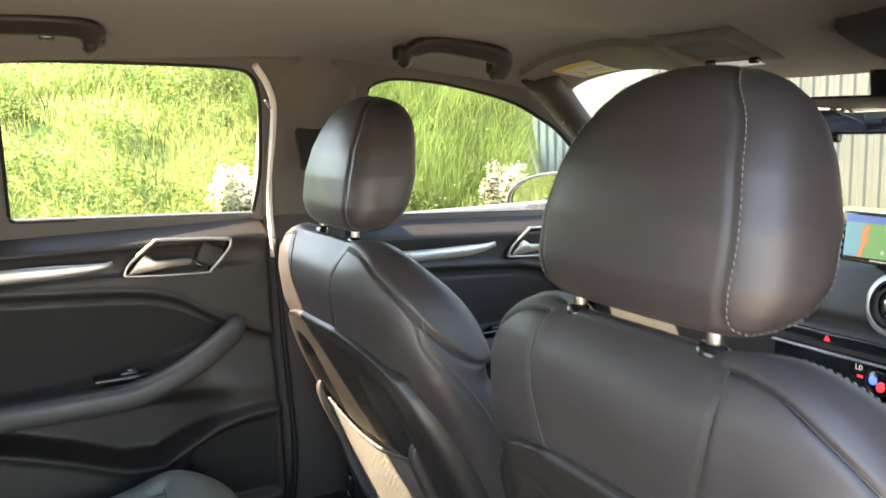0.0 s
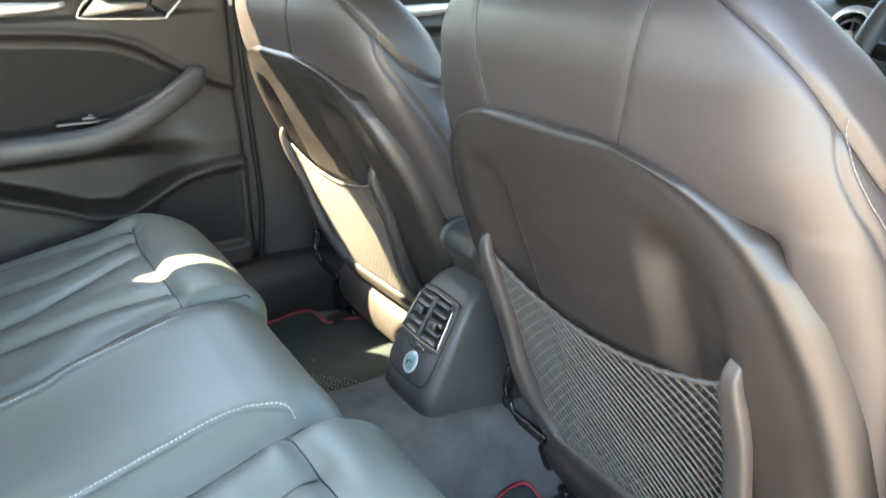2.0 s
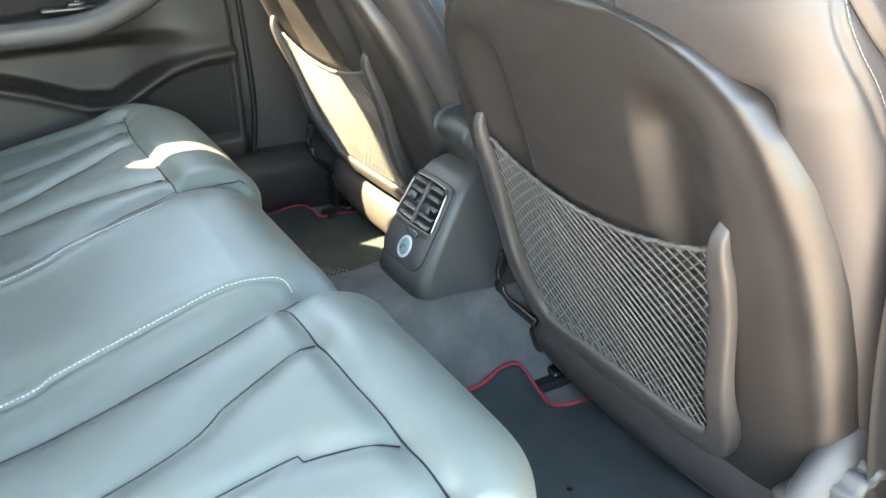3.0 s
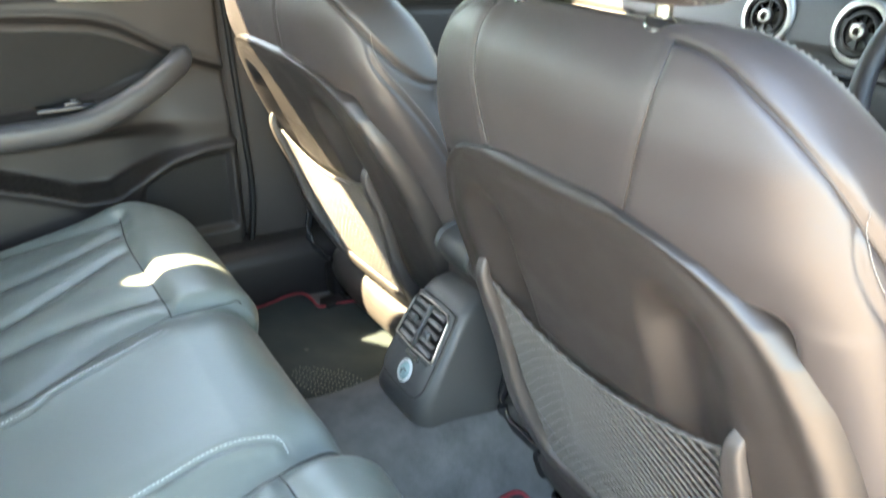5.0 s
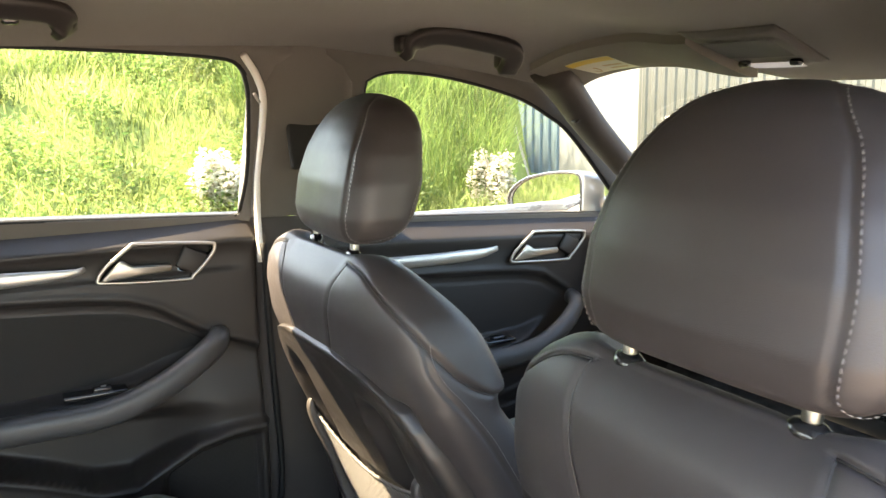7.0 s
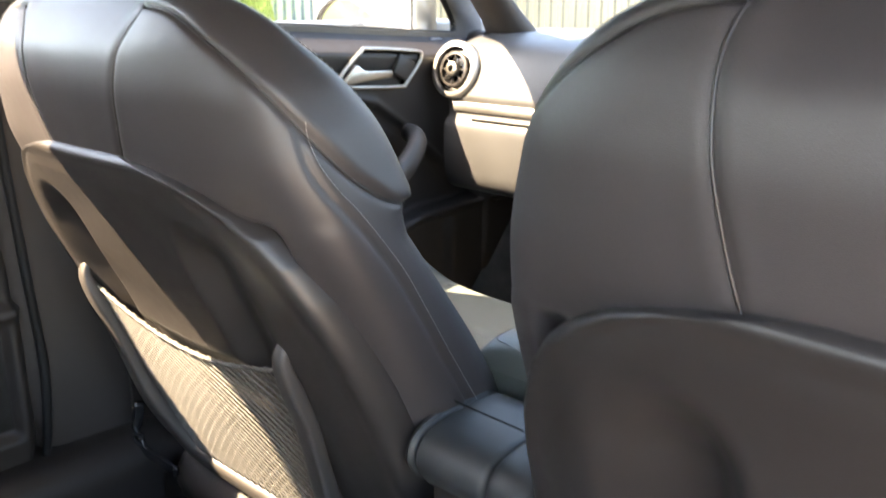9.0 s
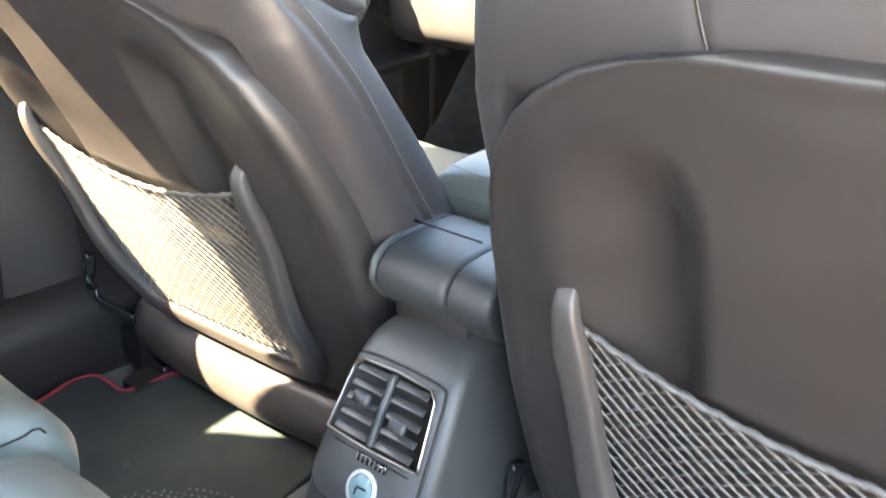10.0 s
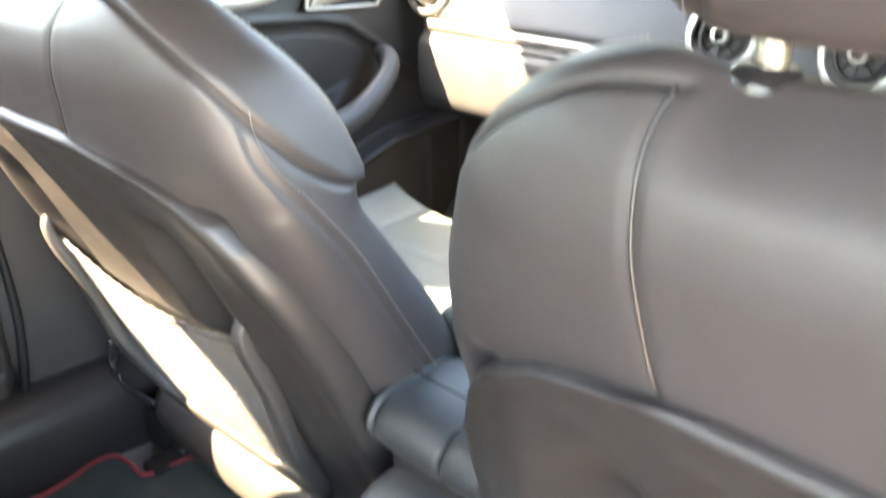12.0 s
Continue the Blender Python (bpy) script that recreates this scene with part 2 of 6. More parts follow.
def tube(pts, rx, rz=None, sides=8, closed=False, up=(0, 0, 1), taper=None, cap=True, square=1.0):
    """A pipe along pts; rx across, rz along up."""
    p = np.asarray(pts, float)
    rz = rx if rz is None else rz
    n = len(p)
    T = np.roll(p, -1, 0) - np.roll(p, 1, 0) if closed else np.gradient(p, axis=0)
    T /= np.linalg.norm(T, axis=1)[:, None] + 1e-12
    U = np.tile(np.array(up, float), (n, 1))
    R = np.cross(T, U)
    R /= np.linalg.norm(R, axis=1)[:, None] + 1e-9
    U = np.cross(R, T)
    a = np.linspace(0, 2 * np.pi, sides, endpoint=False) + np.pi / sides
    k = np.ones(n) if taper is None else np.asarray(taper, float)
    ca = np.sign(np.cos(a)) * np.abs(np.cos(a)) ** square
    sa = np.sign(np.sin(a)) * np.abs(np.sin(a)) ** square
    P = p[:, None] + k[:, None, None] * (rx * ca[None, :, None] * R[:, None] + rz * sa[None, :, None] * U[:, None])
    if closed:
        P = np.concatenate([P, P[:1]])
    return sheet(P, wrap=True, cap=cap and not closed)


def rbox(c, s, r=0.004, seg=3, rot=None):
    """A box at c of size s with rounded edges."""
    bm = bmesh.new()
    bmesh.ops.create_cube(bm, size=1.0)
    bmesh.ops.scale(bm, vec=s, verts=bm.verts)
    if r > 0:
        bmesh.ops.bevel(bm, geom=bm.edges[:], offset=min(r, min(s) * 0.49), segments=seg, affect="EDGES", profile=0.5)
    if rot is not None:
        bmesh.ops.transform(bm, matrix=rot.to_4x4(), verts=bm.verts)
    bmesh.ops.translate(bm, vec=c, verts=bm.verts)
    V = np.array([v.co for v in bm.verts])
    bm.verts.index_update()
    F = [tuple(v.index for v in f.verts) for f in bm.faces]
    bm.free()
    return V, F


def smooth01(a, b, x):
    t = np.clip((x - a) / (b - a), 0, 1)
    return t * t * (3 - 2 * t)


def near_line(P, line):
    """Distance of the points P (n, 3) from a polyline."""
    best = np.full(len(P), 9.0)
    for a, b in zip(line[:-1], line[1:]):
        ab = b - a
        t = np.clip(((P - a) @ ab) / (ab @ ab + 1e-12), 0, 1)
        best = np.minimum(best, np.linalg.norm(P - a - t[:, None] * ab, axis=1))
    return best


def grid_normals(P, wrap=False):
    du = np.gradient(P, axis=0)
    dv = (np.roll(P, -1, 1) - np.roll(P, 1, 1)) if wrap else np.gradient(P, axis=1)
    N = np.cross(du, dv)
    return N / (np.linalg.norm(N, axis=2)[..., None] + 1e-12)


def groove(P, N, lines, depth=0.003, r=0.004, pucker=0.0):
    """Presses seams into a grid of points along its outward normals."""
    flat = P.reshape(-1, 3)
    d = np.full(len(flat), 9.0)
    for ln in lines:
        d = np.minimum(d, near_line(flat, ln))
    push = -depth * np.exp(-(d / r) ** 2) + pucker * np.exp(-((d - 3 * r) / (2 * r)) ** 2)
    return (flat + N.reshape(-1, 3) * push[:, None]).reshape(P.shape)


def on_grid(P, N, line, lift):
    """The points of a polyline laid on the nearest points of a grid."""
    flat, nn = P.reshape(-1, 3), N.reshape(-1, 3)
    out, nor = [], []
    for q in line:
        i = np.argpartition(((flat - q) ** 2).sum(1), 4)[:4]
        w = 1 / (np.linalg.norm(flat[i] - q, axis=1) + 1e-4)
        w /= w.sum()
        m = (nn[i] * w[:, None]).sum(0)
        m /= np.linalg.norm(m) + 1e-9
        base = (flat[i] * w[:, None]).sum(0)
        out.append(q + m * ((base - q) @ m + lift))
        nor.append(m)
    return np.array(out), np.array(nor)


def stitches(line, step=0.006, size=0.0009, length=0.0036):
    """Short threads along a seam."""
    p = resample(line, max(4, int(np.linalg.norm(np.diff(line, axis=0), axis=1).sum() / step)))
    T = np.gradient(p, axis=0)
    T /= np.linalg.norm(T, axis=1)[:, None] + 1e-9
    ms = []
    for q, t in zip(p, T):
        s = np.array([q - t * length / 2, q, q + t * length / 2])
        ms.append(tube(s, size, sides=4, up=(0.3, -0.9, 0.2), taper=(0.6, 1, 0.6)))
    return join(*ms)


def slab(pts, depth, bevel=0.002):
    """A plate cut to an outline, thickened along x and rounded at its edges."""
    bm = bmesh.new()
    f = bm.faces.new([bm.verts.new(p) for p in pts])
    g = bmesh.ops.extrude_face_region(bm, geom=[f])
    bmesh.ops.translate(bm, vec=(depth, 0, 0), verts=[v for v in g["geom"] if isinstance(v, bmesh.types.BMVert)])
    bmesh.ops.bevel(bm, geom=bm.edges[:], offset=bevel, segments=2, affect="EDGES", profile=0.5)
    return bm


def disc(c, r, axis, depth=0.003, seg=24, inner=0.0):
    """A short round plate (or ring) at c facing along axis."""
    ax = Vector(axis).normalized()
    q = ax.to_track_quat("Z", "Y")
    a = np.linspace(0, 2 * np.pi, seg, endpoint=False)
    e = 0.25 * min(depth, r * 0.3)
    prof = [(inner, 0), (r - e, 0), (r, -e), (r, -depth), (inner, -depth)] if inner else [(1e-4, 0), (r - e, 0), (r, -e), (r, -depth), (1e-4, -depth)]
    if inner:
        prof = prof + [prof[0]]
    P = np.array([[Vector(c) + q @ Vector((pr * math.cos(t), pr * math.sin(t), pz)) for t in a] for pr, pz in prof])
    return sheet(P, wrap=True)


# ---------------------------------------------------------------- the shell of the car
SILL_X, LEAN_X = -0.745, 0.50


def lean(z):
    """Where the left side stands at height z."""
    return SILL_X + max(0.0, z - 0.9) * LEAN_X


def outboard(p, k=1.03, pivot=(0.80, 0.03, 1.0)):
    """Spreads the doors to the width of the body."""
    return np.array(pivot) + (np.asarray(p, float) - np.array(pivot)) * k


def side_ring(loop, outer, depth, mirror=1):
    """A trim panel with an opening: inner loop to outer loop, with a reveal going outwards."""
    I, O = resample(loop, 96, True), resample(outer, 96, True)
    rows = [I + (-depth * mirror, 0, 0.0), I + (-0.008 * mirror, 0, 0), I + (0.0, 0, 0)]
    for s in (0.06, 0.3, 1.0):
        rows.append(I + (O - I) * s + (0.002 * mirror * math.sin(math.pi * min(1, s * 2)), 0, 0))
    rows.append(O + (-depth * mirror, 0, 0))
    return sheet(np.array(rows), wrap=True)


def yz_loop(pts, mirror=1):
    return [(mirror * lean(z), y, z) for y, z in pts]


REAR_WIN = [(-0.024, 0.950), (-0.024, 0.932), (-0.018, 0.924), (0.0, 0.922), (0.06, 0.920), (0.187, 0.914), (0.30, 0.909), (0.395, 0.9045), (0.414, 0.906), (0.419, 0.918), (0.426, 0.99), (0.418, 1.102), (0.408, 1.150), (0.389, 1.176), (0.355, 1.185), (0.251, 1.191), (0.1, 1.195), (0.0, 1.196), (-0.018, 1.194), (-0.024, 1.185), (-0.024, 1.05)]
FRONT_WIN = [(0.698, 0.895), (0.704, 0.882), (0.725, 0.8765), (0.790, 0.873), (0.90, 0.868), (1.05, 0.860), (1.20, 0.852), (1.300, 0.8465), (1.328, 0.847), (1.331, 0.860), (1.312, 0.893), (1.139, 1.033), (1.05, 1.083), (0.958, 1.120), (0.811, 1.153), (0.70, 1.165), (0.650, 1.160), (0.624, 1.140), (0.640, 1.080), (0.684, 0.98)]
# added opening, out of view, cut to let the sun patch onto the bench
SUN_QUARTER = [(-0.408, 1.190), (-0.400, 1.150), (-0.342, 1.133), (-0.306, 1.130), (-0.258, 1.155), (-0.262, 1.190), (-0.294, 1.203), (-0.383, 1.203)]
REAR_OUT = [(-0.154, 0.950), (-0.154, 0.90), (-0.12, 0.865), (-0.04, 0.863), (0.06, 0.862), (0.187, 0.86), (0.30, 0.858), (0.42, 0.856), (0.48, 0.862), (0.512, 0.90), (0.518, 0.99), (0.509, 1.102), (0.506, 1.160), (0.500, 1.196), (0.40, 1.206), (0.251, 1.211), (0.1, 1.216), (-0.05, 1.216), (-0.12, 1.214), (-0.151, 1.205), (-0.153, 1.05)]
FRONT_OUT = [(0.530, 0.86), (0.545, 0.835), (0.62, 0.828), (0.774, 0.823), (0.90, 0.818), (1.05, 0.813), (1.22, 0.804), (1.36, 0.797), (1.405, 0.80), (1.410, 0.84), (1.380, 0.912), (1.191, 1.062), (1.09, 1.118), (0.992, 1.162), (0.820, 1.200), (0.68, 1.210), (0.58, 1.208), (0.513, 1.195), (0.513, 1.052), (0.518, 0.95)]
SUN_QUARTER_OUT = [(-0.757, 0.916), (-0.17, 0.9), (-0.154, 1.102), (-0.151, 1.216), (-0.321, 1.216), (-0.725, 1.201)]

for name, win, out, m, lab in (("window_1", REAR_WIN, REAR_OUT, 1, "rear side window surround in dark grained trim"),
                               ("window_2", FRONT_WIN, FRONT_OUT, 1, "front side window surround in dark grained trim"),
                               ("window_3", SUN_QUARTER, SUN_QUARTER_OUT, 1, "unseen quarter opening surround, shaped for the bench sun patch"),
                               ("window_4", FRONT_WIN, FRONT_OUT, -1, "front side window surround beside the steering wheel")):
    w = setting(name, side_ring(yz_loop(win, m), yz_loop(out, m), 0.016, m), HEADLINER, lab.replace("dark grained trim", "roof lining cloth"), "window")
    I = resample(yz_loop(win, m), 96, True) + (-0.010 * m, 0, 0)
    centre = I.mean(0)
    P = np.array([I, centre + (I - centre) * 0.5, np.tile(centre, (96, 1))])
    pane = part("pane", sheet(P, wrap=True), PANE, w, "clear side window glass", smooth=False)
    pane.visible_shadow = False
    edge = part("window_seal", tube(resample(yz_loop(win, m), 120, True) + (-0.006 * m, 0, -0.001), 0.0065, 0.0045, sides=8, closed=True, up=(0, 0, 1)), RUBBER, w, "thin black rubber window seal")


def headliner_z(x, y):
    """The inner roof: arched across, falling towards the windscreen."""
    zc = 1.272 - 0.05 * smooth01(0.35, 1.15, y) - 0.05 * smooth01(-0.1, -0.9, y)
    ze = np.interp(y, [-0.9, 0.5, 0.70, 0.85, 1.0, 1.15], [1.17, 1.20, 1.185, 1.165, 1.14, 1.10])
    a = np.clip(np.abs(x) / 0.60, 0, 1)
    z = zc - (zc - ze) * a ** 4.2
    # bulge that carries the lamp unit
    z = z - 0.030 * smooth01(0.55, 1.0, y) * np.exp(-(np.abs(x) / 0.23) ** 4)
    # dips to the mirror mount at the front
    z = z - 0.058 * smooth01(0.86, 1.19, y) * np.exp(-(np.abs(x) / 0.40) ** 4)
    return z


def header_y(x):
    return 1.17 - 0.10 * (np.abs(x) / 0.6) ** 2


U, V = np.meshgrid(np.linspace(-1, 1, 61), np.linspace(0, 1, 70))
X = U * 0.605
Y = -0.86 + V * (header_y(X) + 0.86)
P = np.stack([X, Y, headliner_z(X, Y)], 2)
top = P + (0, 0, 0.045)
under = sheet(P)
over = sheet(top[:, ::-1])
rim_idx = [(0, slice(None)), (-1, slice(None)), (slice(None), 0), (slice(None), -1)]
rims = [sheet(np.stack([P[i], top[i]])) for i in rim_idx]
ceiling = setting("ceiling", join(under, over, *rims), HEADLINER, "brownish-grey cloth roof lining over the cabin", "roof lining")

# pillars
for m in (1, -1):
    path = resample([(m * -0.545, 0.975, 1.168), (m * -0.562, 1.03, 1.125), (m * -0.590, 1.11, 1.061), (m * -0.622, 1.225, 0.977), (m * -0.648, 1.33, 0.902), (m * -0.660, 1.40, 0.845), (m * -0.668, 1.45, 0.80)], 30)
    flare = np.interp(np.linspace(0, 1, 30), [0, 0.15, 0.6, 0.8, 1.0], [1.3, 1.15, 1.0, 1.15, 1.7])
    a = setting("pillar_front", tube(path, 0.040, 0.026, sides=24, up=(0.1 * m, 0.6, 0.8), taper=flare), PILLAR, "raked windscreen pillar in grained dark trim", "pillar")
    badge = Matrix.Rotation(radians(-m * 12), 3, "Z") @ Matrix.Rotation(radians(-52), 3, "X")
    part("airbag_badge", rbox((m * -0.560, 1.060, 1.074), (0.022, 0.006, 0.030), 0.003, 2, badge), PLASTIC, a, "small embossed badge plate")

# centre pillars: roof cloth above the belt line, dark plastic below
for m in (1, -1):
    def pillar_rows(zs):
        rows = []
        for z in zs:
            x0 = m * (lean(z) + 0.012 + 0.018 * float(smooth01(0.96, 0.80, z)) - 0.026 * float(smooth01(1.08, 1.20, z)))
            ya = (0.432 if m == 1 else 0.575) + 0.03 * smooth01(0.40, 0.16, z) - 0.012 * smooth01(1.13, 1.20, z)
            yb = (0.605 if m == 1 else 0.72) + 0.06 * smooth01(0.80, 0.30, z)
            prof = [(-0.09, ya), (-0.012, ya), (0.004, ya + 0.008), (0.012, ya + 0.03), (0.016, (ya + yb) / 2), (0.012, yb - 0.03), (0.004, yb - 0.006), (-0.09, yb)]
            rows.append([(x0 + m * px, py, z) for px, py in prof])
        return sheet(np.array(rows))
    b = setting("pillar_centre", pillar_rows(np.linspace(0.14, 0.900, 40)), PILLAR, "broad centre pillar in dark brown-grey trim", "pillar")
    part("upper_cover", pillar_rows(np.linspace(0.901, 1.235, 24)), HEADLINER, b, "upper pillar cover in roof cloth")
    part("belt_slide_cover", rbox((m * (lean(1.05) + 0.038), 0.515, 1.045), (0.012, 0.075, 0.105), 0.006, 3, Euler((0, radians(-14 * m), 0)).to_matrix()), INSERT, b, "black belt slide cover")
    part("belt_slot", rbox((m * (lean(1.05) + 0.046), 0.515, 1.02), (0.006, 0.05, 0.012), 0.002, 2), RUBBER, b)

# pale weatherstrip down the front edge of the rear door opening, with its hook
strip = resample([(lean(1.19) + 0.010, 0.395, 1.187), (lean(1.15) + 0.012, 0.422, 1.15), (lean(1.1) + 0.012, 0.437, 1.10), (lean(0.95) + 0.012, 0.441, 0.95), (-0.706, 0.440, 0.86), (-0.700, 0.440, 0.82)], 40)
seal = setting("trim_door_seal", tube(strip, 0.006, 0.008, sides=10, up=(1, 0, 0)), SEAL, "pale grey rubber door seal beside the rear window", "door seal")
part("hook", tube(resample([(lean(1.12) + 0.016, 0.418, 1.126), (lean(1.11) + 0.019, 0.424, 1.116), (lean(1.10) + 0.019, 0.430, 1.112), (lean(1.12) + 0.016, 0.433, 1.120)], 14), 0.0026, sides=8, up=(1, 0, 0)), CHROME, seal, "small metal hook")
dark = outboard(resample([(-0.652, 0.432, 0.86), (-0.652, 0.436, 0.70), (-0.65, 0.442, 0.55), (-0.65, 0.446, 0.42), (-0.65, 0.43, 0.30), (-0.65, 0.40, 0.24)], 40))
setting("trim_door_gap", tube(dark, 0.006, 0.007, sides=8, up=(1, 0, 0)), RUBBER, "black rubber seal along the rear door edge", "door seal")


# ---------------------------------------------------------------- doors
def polyz(y, pts):
    return np.interp(y, [p[0] for p in pts], [p[1] for p in pts])


def rear_relief(y, z):
    """How far the rear door trim stands into the cabin."""
    d = np.zeros_like(y)
    crease = polyz(y, [(-0.6, 0.805), (-0.05, 0.795), (0.13, 0.782), (0.20, 0.773), (0.25, 0.755), (0.33, 0.702), (0.42, 0.665), (0.5, 0.64)])
    below = smooth01(crease + 0.004, crease - 0.006, z)
    d -= 0.010 * below
    d += 0.004 * np.exp(-((z - crease - 0.009) / 0.006) ** 2)
    d -= 0.0025 * np.exp(-((z - crease + 0.016) / 0.0025) ** 2)
    d += 0.007 * np.exp(-((z - 0.868) / 0.018) ** 2) - 0.030 * np.clip((z - 0.868) / 0.038, 0, 1.05)
    d -= 0.006 * smooth01(0.868, 0.860, z) * smooth01(0.812, 0.822, z) * smooth01(0.42, 0.36, y)
    # slanted edge of the switch panel
    slant = (y - 0.10) * 0.8 - (z - 0.62) * 0.66
    d -= 0.002 * np.exp(-(slant / 0.003) ** 2) * smooth01(0.60, 0.63, z) * smooth01(0.77, 0.74, z)
    shelf = polyz(y, [(-0.6, 0.622), (0.02, 0.622), (0.12, 0.628), (0.20, 0.64), (0.26, 0.66), (0.4, 0.70)])
    arm = smooth01(shelf + 0.010, shelf - 0.004, z) * smooth01(0.555, 0.585, z) * smooth01(0.30, 0.10, y)
    d += 0.050 * arm
    rim = polyz(y, [(-0.6, 0.565), (-0.073, 0.542), (0.05, 0.500), (0.13, 0.466), (0.19, 0.462), (0.251, 0.495), (0.30, 0.519), (0.36, 0.532), (0.5, 0.536)])
    low = smooth01(rim + 0.004, rim - 0.010, z)
    pocket = smooth01(0.585, 0.545, z) * (1 - low) * smooth01(0.37, 0.17, y)
    d -= 0.050 * pocket
    d += 0.034 * low + 0.007 * np.exp(-((z - rim + 0.010) / 0.009) ** 2)
    # bulge ahead of the pocket
    d += 0.020 * smooth01(0.22, 0.36, y) * smooth01(0.66, 0.56, z) * (1 - low)
    # sunk speaker field
    sp = smooth01(0.225, 0.245, y - (rim - z - 0.05) * -0.25) * smooth01(0.415, 0.400, y) * smooth01(rim - 0.018, rim - 0.032, z) * smooth01(0.345, 0.36, z)
    d -= 0.014 * sp
    d -= 0.035 * smooth01(0.418, 0.44, y + 0.02 * smooth01(0.36, 0.24, z) * 1.0)
    return d


def front_relief(y, z):
    """The same for the front door."""
    d = np.zeros_like(y)
    crease = polyz(y, [(0.5, 0.765), (0.80, 0.755), (1.00, 0.742), (1.06, 0.728), (1.12, 0.69), (1.22, 0.61), (1.35, 0.52)])
    below = smooth01(crease + 0.004, crease - 0.006, z)
    d -= 0.010 * below
    d += 0.004 * np.exp(-((z - crease - 0.009) / 0.006) ** 2)
    d -= 0.0025 * np.exp(-((z - crease + 0.016) / 0.0025) ** 2)
    top = polyz(y, [(0.5, 0.888), (0.77, 0.875), (1.05, 0.861), (1.33, 0.846), (1.4, 0.842)])
    d += 0.007 * np.exp(-((z - top + 0.045) / 0.018) ** 2) - 0.030 * np.clip((z - top + 0.042) / 0.038, 0, 1.05)
    shelf = polyz(y, [(0.5, 0.60), (0.85, 0.60), (1.0, 0.61), (1.1, 0.64)])
    d += 0.055 * smooth01(shelf + 0.010, shelf - 0.004, z) * smooth01(0.52, 0.56, z) * smooth01(1.09, 0.95, y)
    rim = polyz(y, [(0.5, 0.50), (0.95, 0.47), (1.05, 0.50), (1.15, 0.53), (1.4, 0.54)])
    low = smooth01(rim + 0.004, rim - 0.010, z)
    d += 0.034 * low + 0.006 * np.exp(-((z - rim + 0.010) / 0.009) ** 2)
    sp = smooth01(1.02, 1.05, y) * smooth01(1.24, 1.21, y) * smooth01(rim - 0.015, rim - 0.03, z) * smooth01(0.30, 0.33, z)
    d -= 0.014 * sp
    return d


def door_panel(y0, y1, top, relief, m=1, depth=0.11):
    U, V = np.meshgrid(np.linspace(0, 1, int((y1 - y0) / 0.0045)), np.linspace(0, 1, 165))
    Y = y0 + U * (y1 - y0)
    zt = np.interp(Y, [p[0] for p in top], [p[1] for p in top])
    Z = 0.17 + V * (zt - 0.17)
    Xp = -0.672 + relief(Y, Z)
    P = np.stack([m * Xp, Y, Z], 2)
    outer = np.stack([np.full_like(Y, m * (-0.672 - depth)), Y, Z], 2)
    rims = [sheet(np.stack([P[i], outer[i]])) for i in rim_idx]
    return join(sheet(P), *rims, sheet(outer[::12, ::12]))


def handle_set(door, y, z, mx=1):
    """Door opener: thin bright bezel, dark bowl and a polished lever; y, z is its rear lower corner."""
    x = mx * -0.660
    out = [(x, y, z), (x, y + 0.012, z + 0.018), (x, y + 0.052, z + 0.050), (x, y + 0.066, z + 0.054), (x, y + 0.180, z + 0.046), (x, y + 0.192, z + 0.038),
           (x, y + 0.186, z + 0.024), (x, y + 0.155, z - 0.008), (x, y + 0.138, z - 0.014), (x, y + 0.012, z - 0.007)]
    loop = resample(out, 110, True)
    part("handle_bezel", tube(loop, 0.0034, 0.0028, sides=8, closed=True, up=(1, 0, 0)), CHROME, door, "thin satin chrome bezel")
    c = loop.mean(0)
    rows = [loop + (0.001 * mx, 0, 0), c + (loop - c) * 0.93 + (-0.016 * mx, 0, 0), c + (loop - c) * 0.4 + (-0.019 * mx, 0, 0), np.tile(c + (-0.019 * mx, 0, 0), (110, 1))]
    part("handle_bowl", sheet(np.array(rows), wrap=True), GLOSS_BLACK, door, "black recessed bowl")
    edge_ = [(0.004, -0.002), (0.034, 0.028), (0.040, 0.028), (0.054, 0.018), (0.116, 0.016), (0.119, 0.011), (0.115, 0.004), (0.060, 0.0005), (0.010, -0.0045)]
    part("lever", slab([(x - 0.004 * mx, y + a, z + b) for a, b in edge_], 0.011 * mx, 0.0025), CHROME, door, "polished metal lever")
    part("lock_switch", rbox((x - 0.004 * mx, y + 0.152, z + 0.018), (0.010, 0.044, 0.040), 0.004, 2, Euler((radians(-28), 0, 0)).to_matrix()), PLASTIC, door)


door_rear = thing("door_1", (-0.70, 0.0, 0.17), "closed rear door trim in black leather and plastic", "door", kind="structure")
part("door_trim", door_panel(-0.55, 0.437, [(-0.55, 0.941), (-0.05, 0.924), (0.19, 0.915), (0.42, 0.904), (0.46, 0.902)], rear_relief), PLASTIC, door_rear, "dark moulded door trim with a storage pocket")
handle_set(door_rear, 0.155, 0.822)
bar = resample([(-0.664, -0.50, 0.838), (-0.661, -0.10, 0.836), (-0.660, 0.06, 0.836), (-0.661, 0.12, 0.838), (-0.664, 0.137, 0.842)], 50)
part("trim_strip", tube(bar, 0.005, 0.0125, sides=14, taper=np.concatenate([np.ones(40), np.linspace(1, 0.12, 10) ** 0.5])), ALU, door_rear, "pale brushed aluminium trim strip")
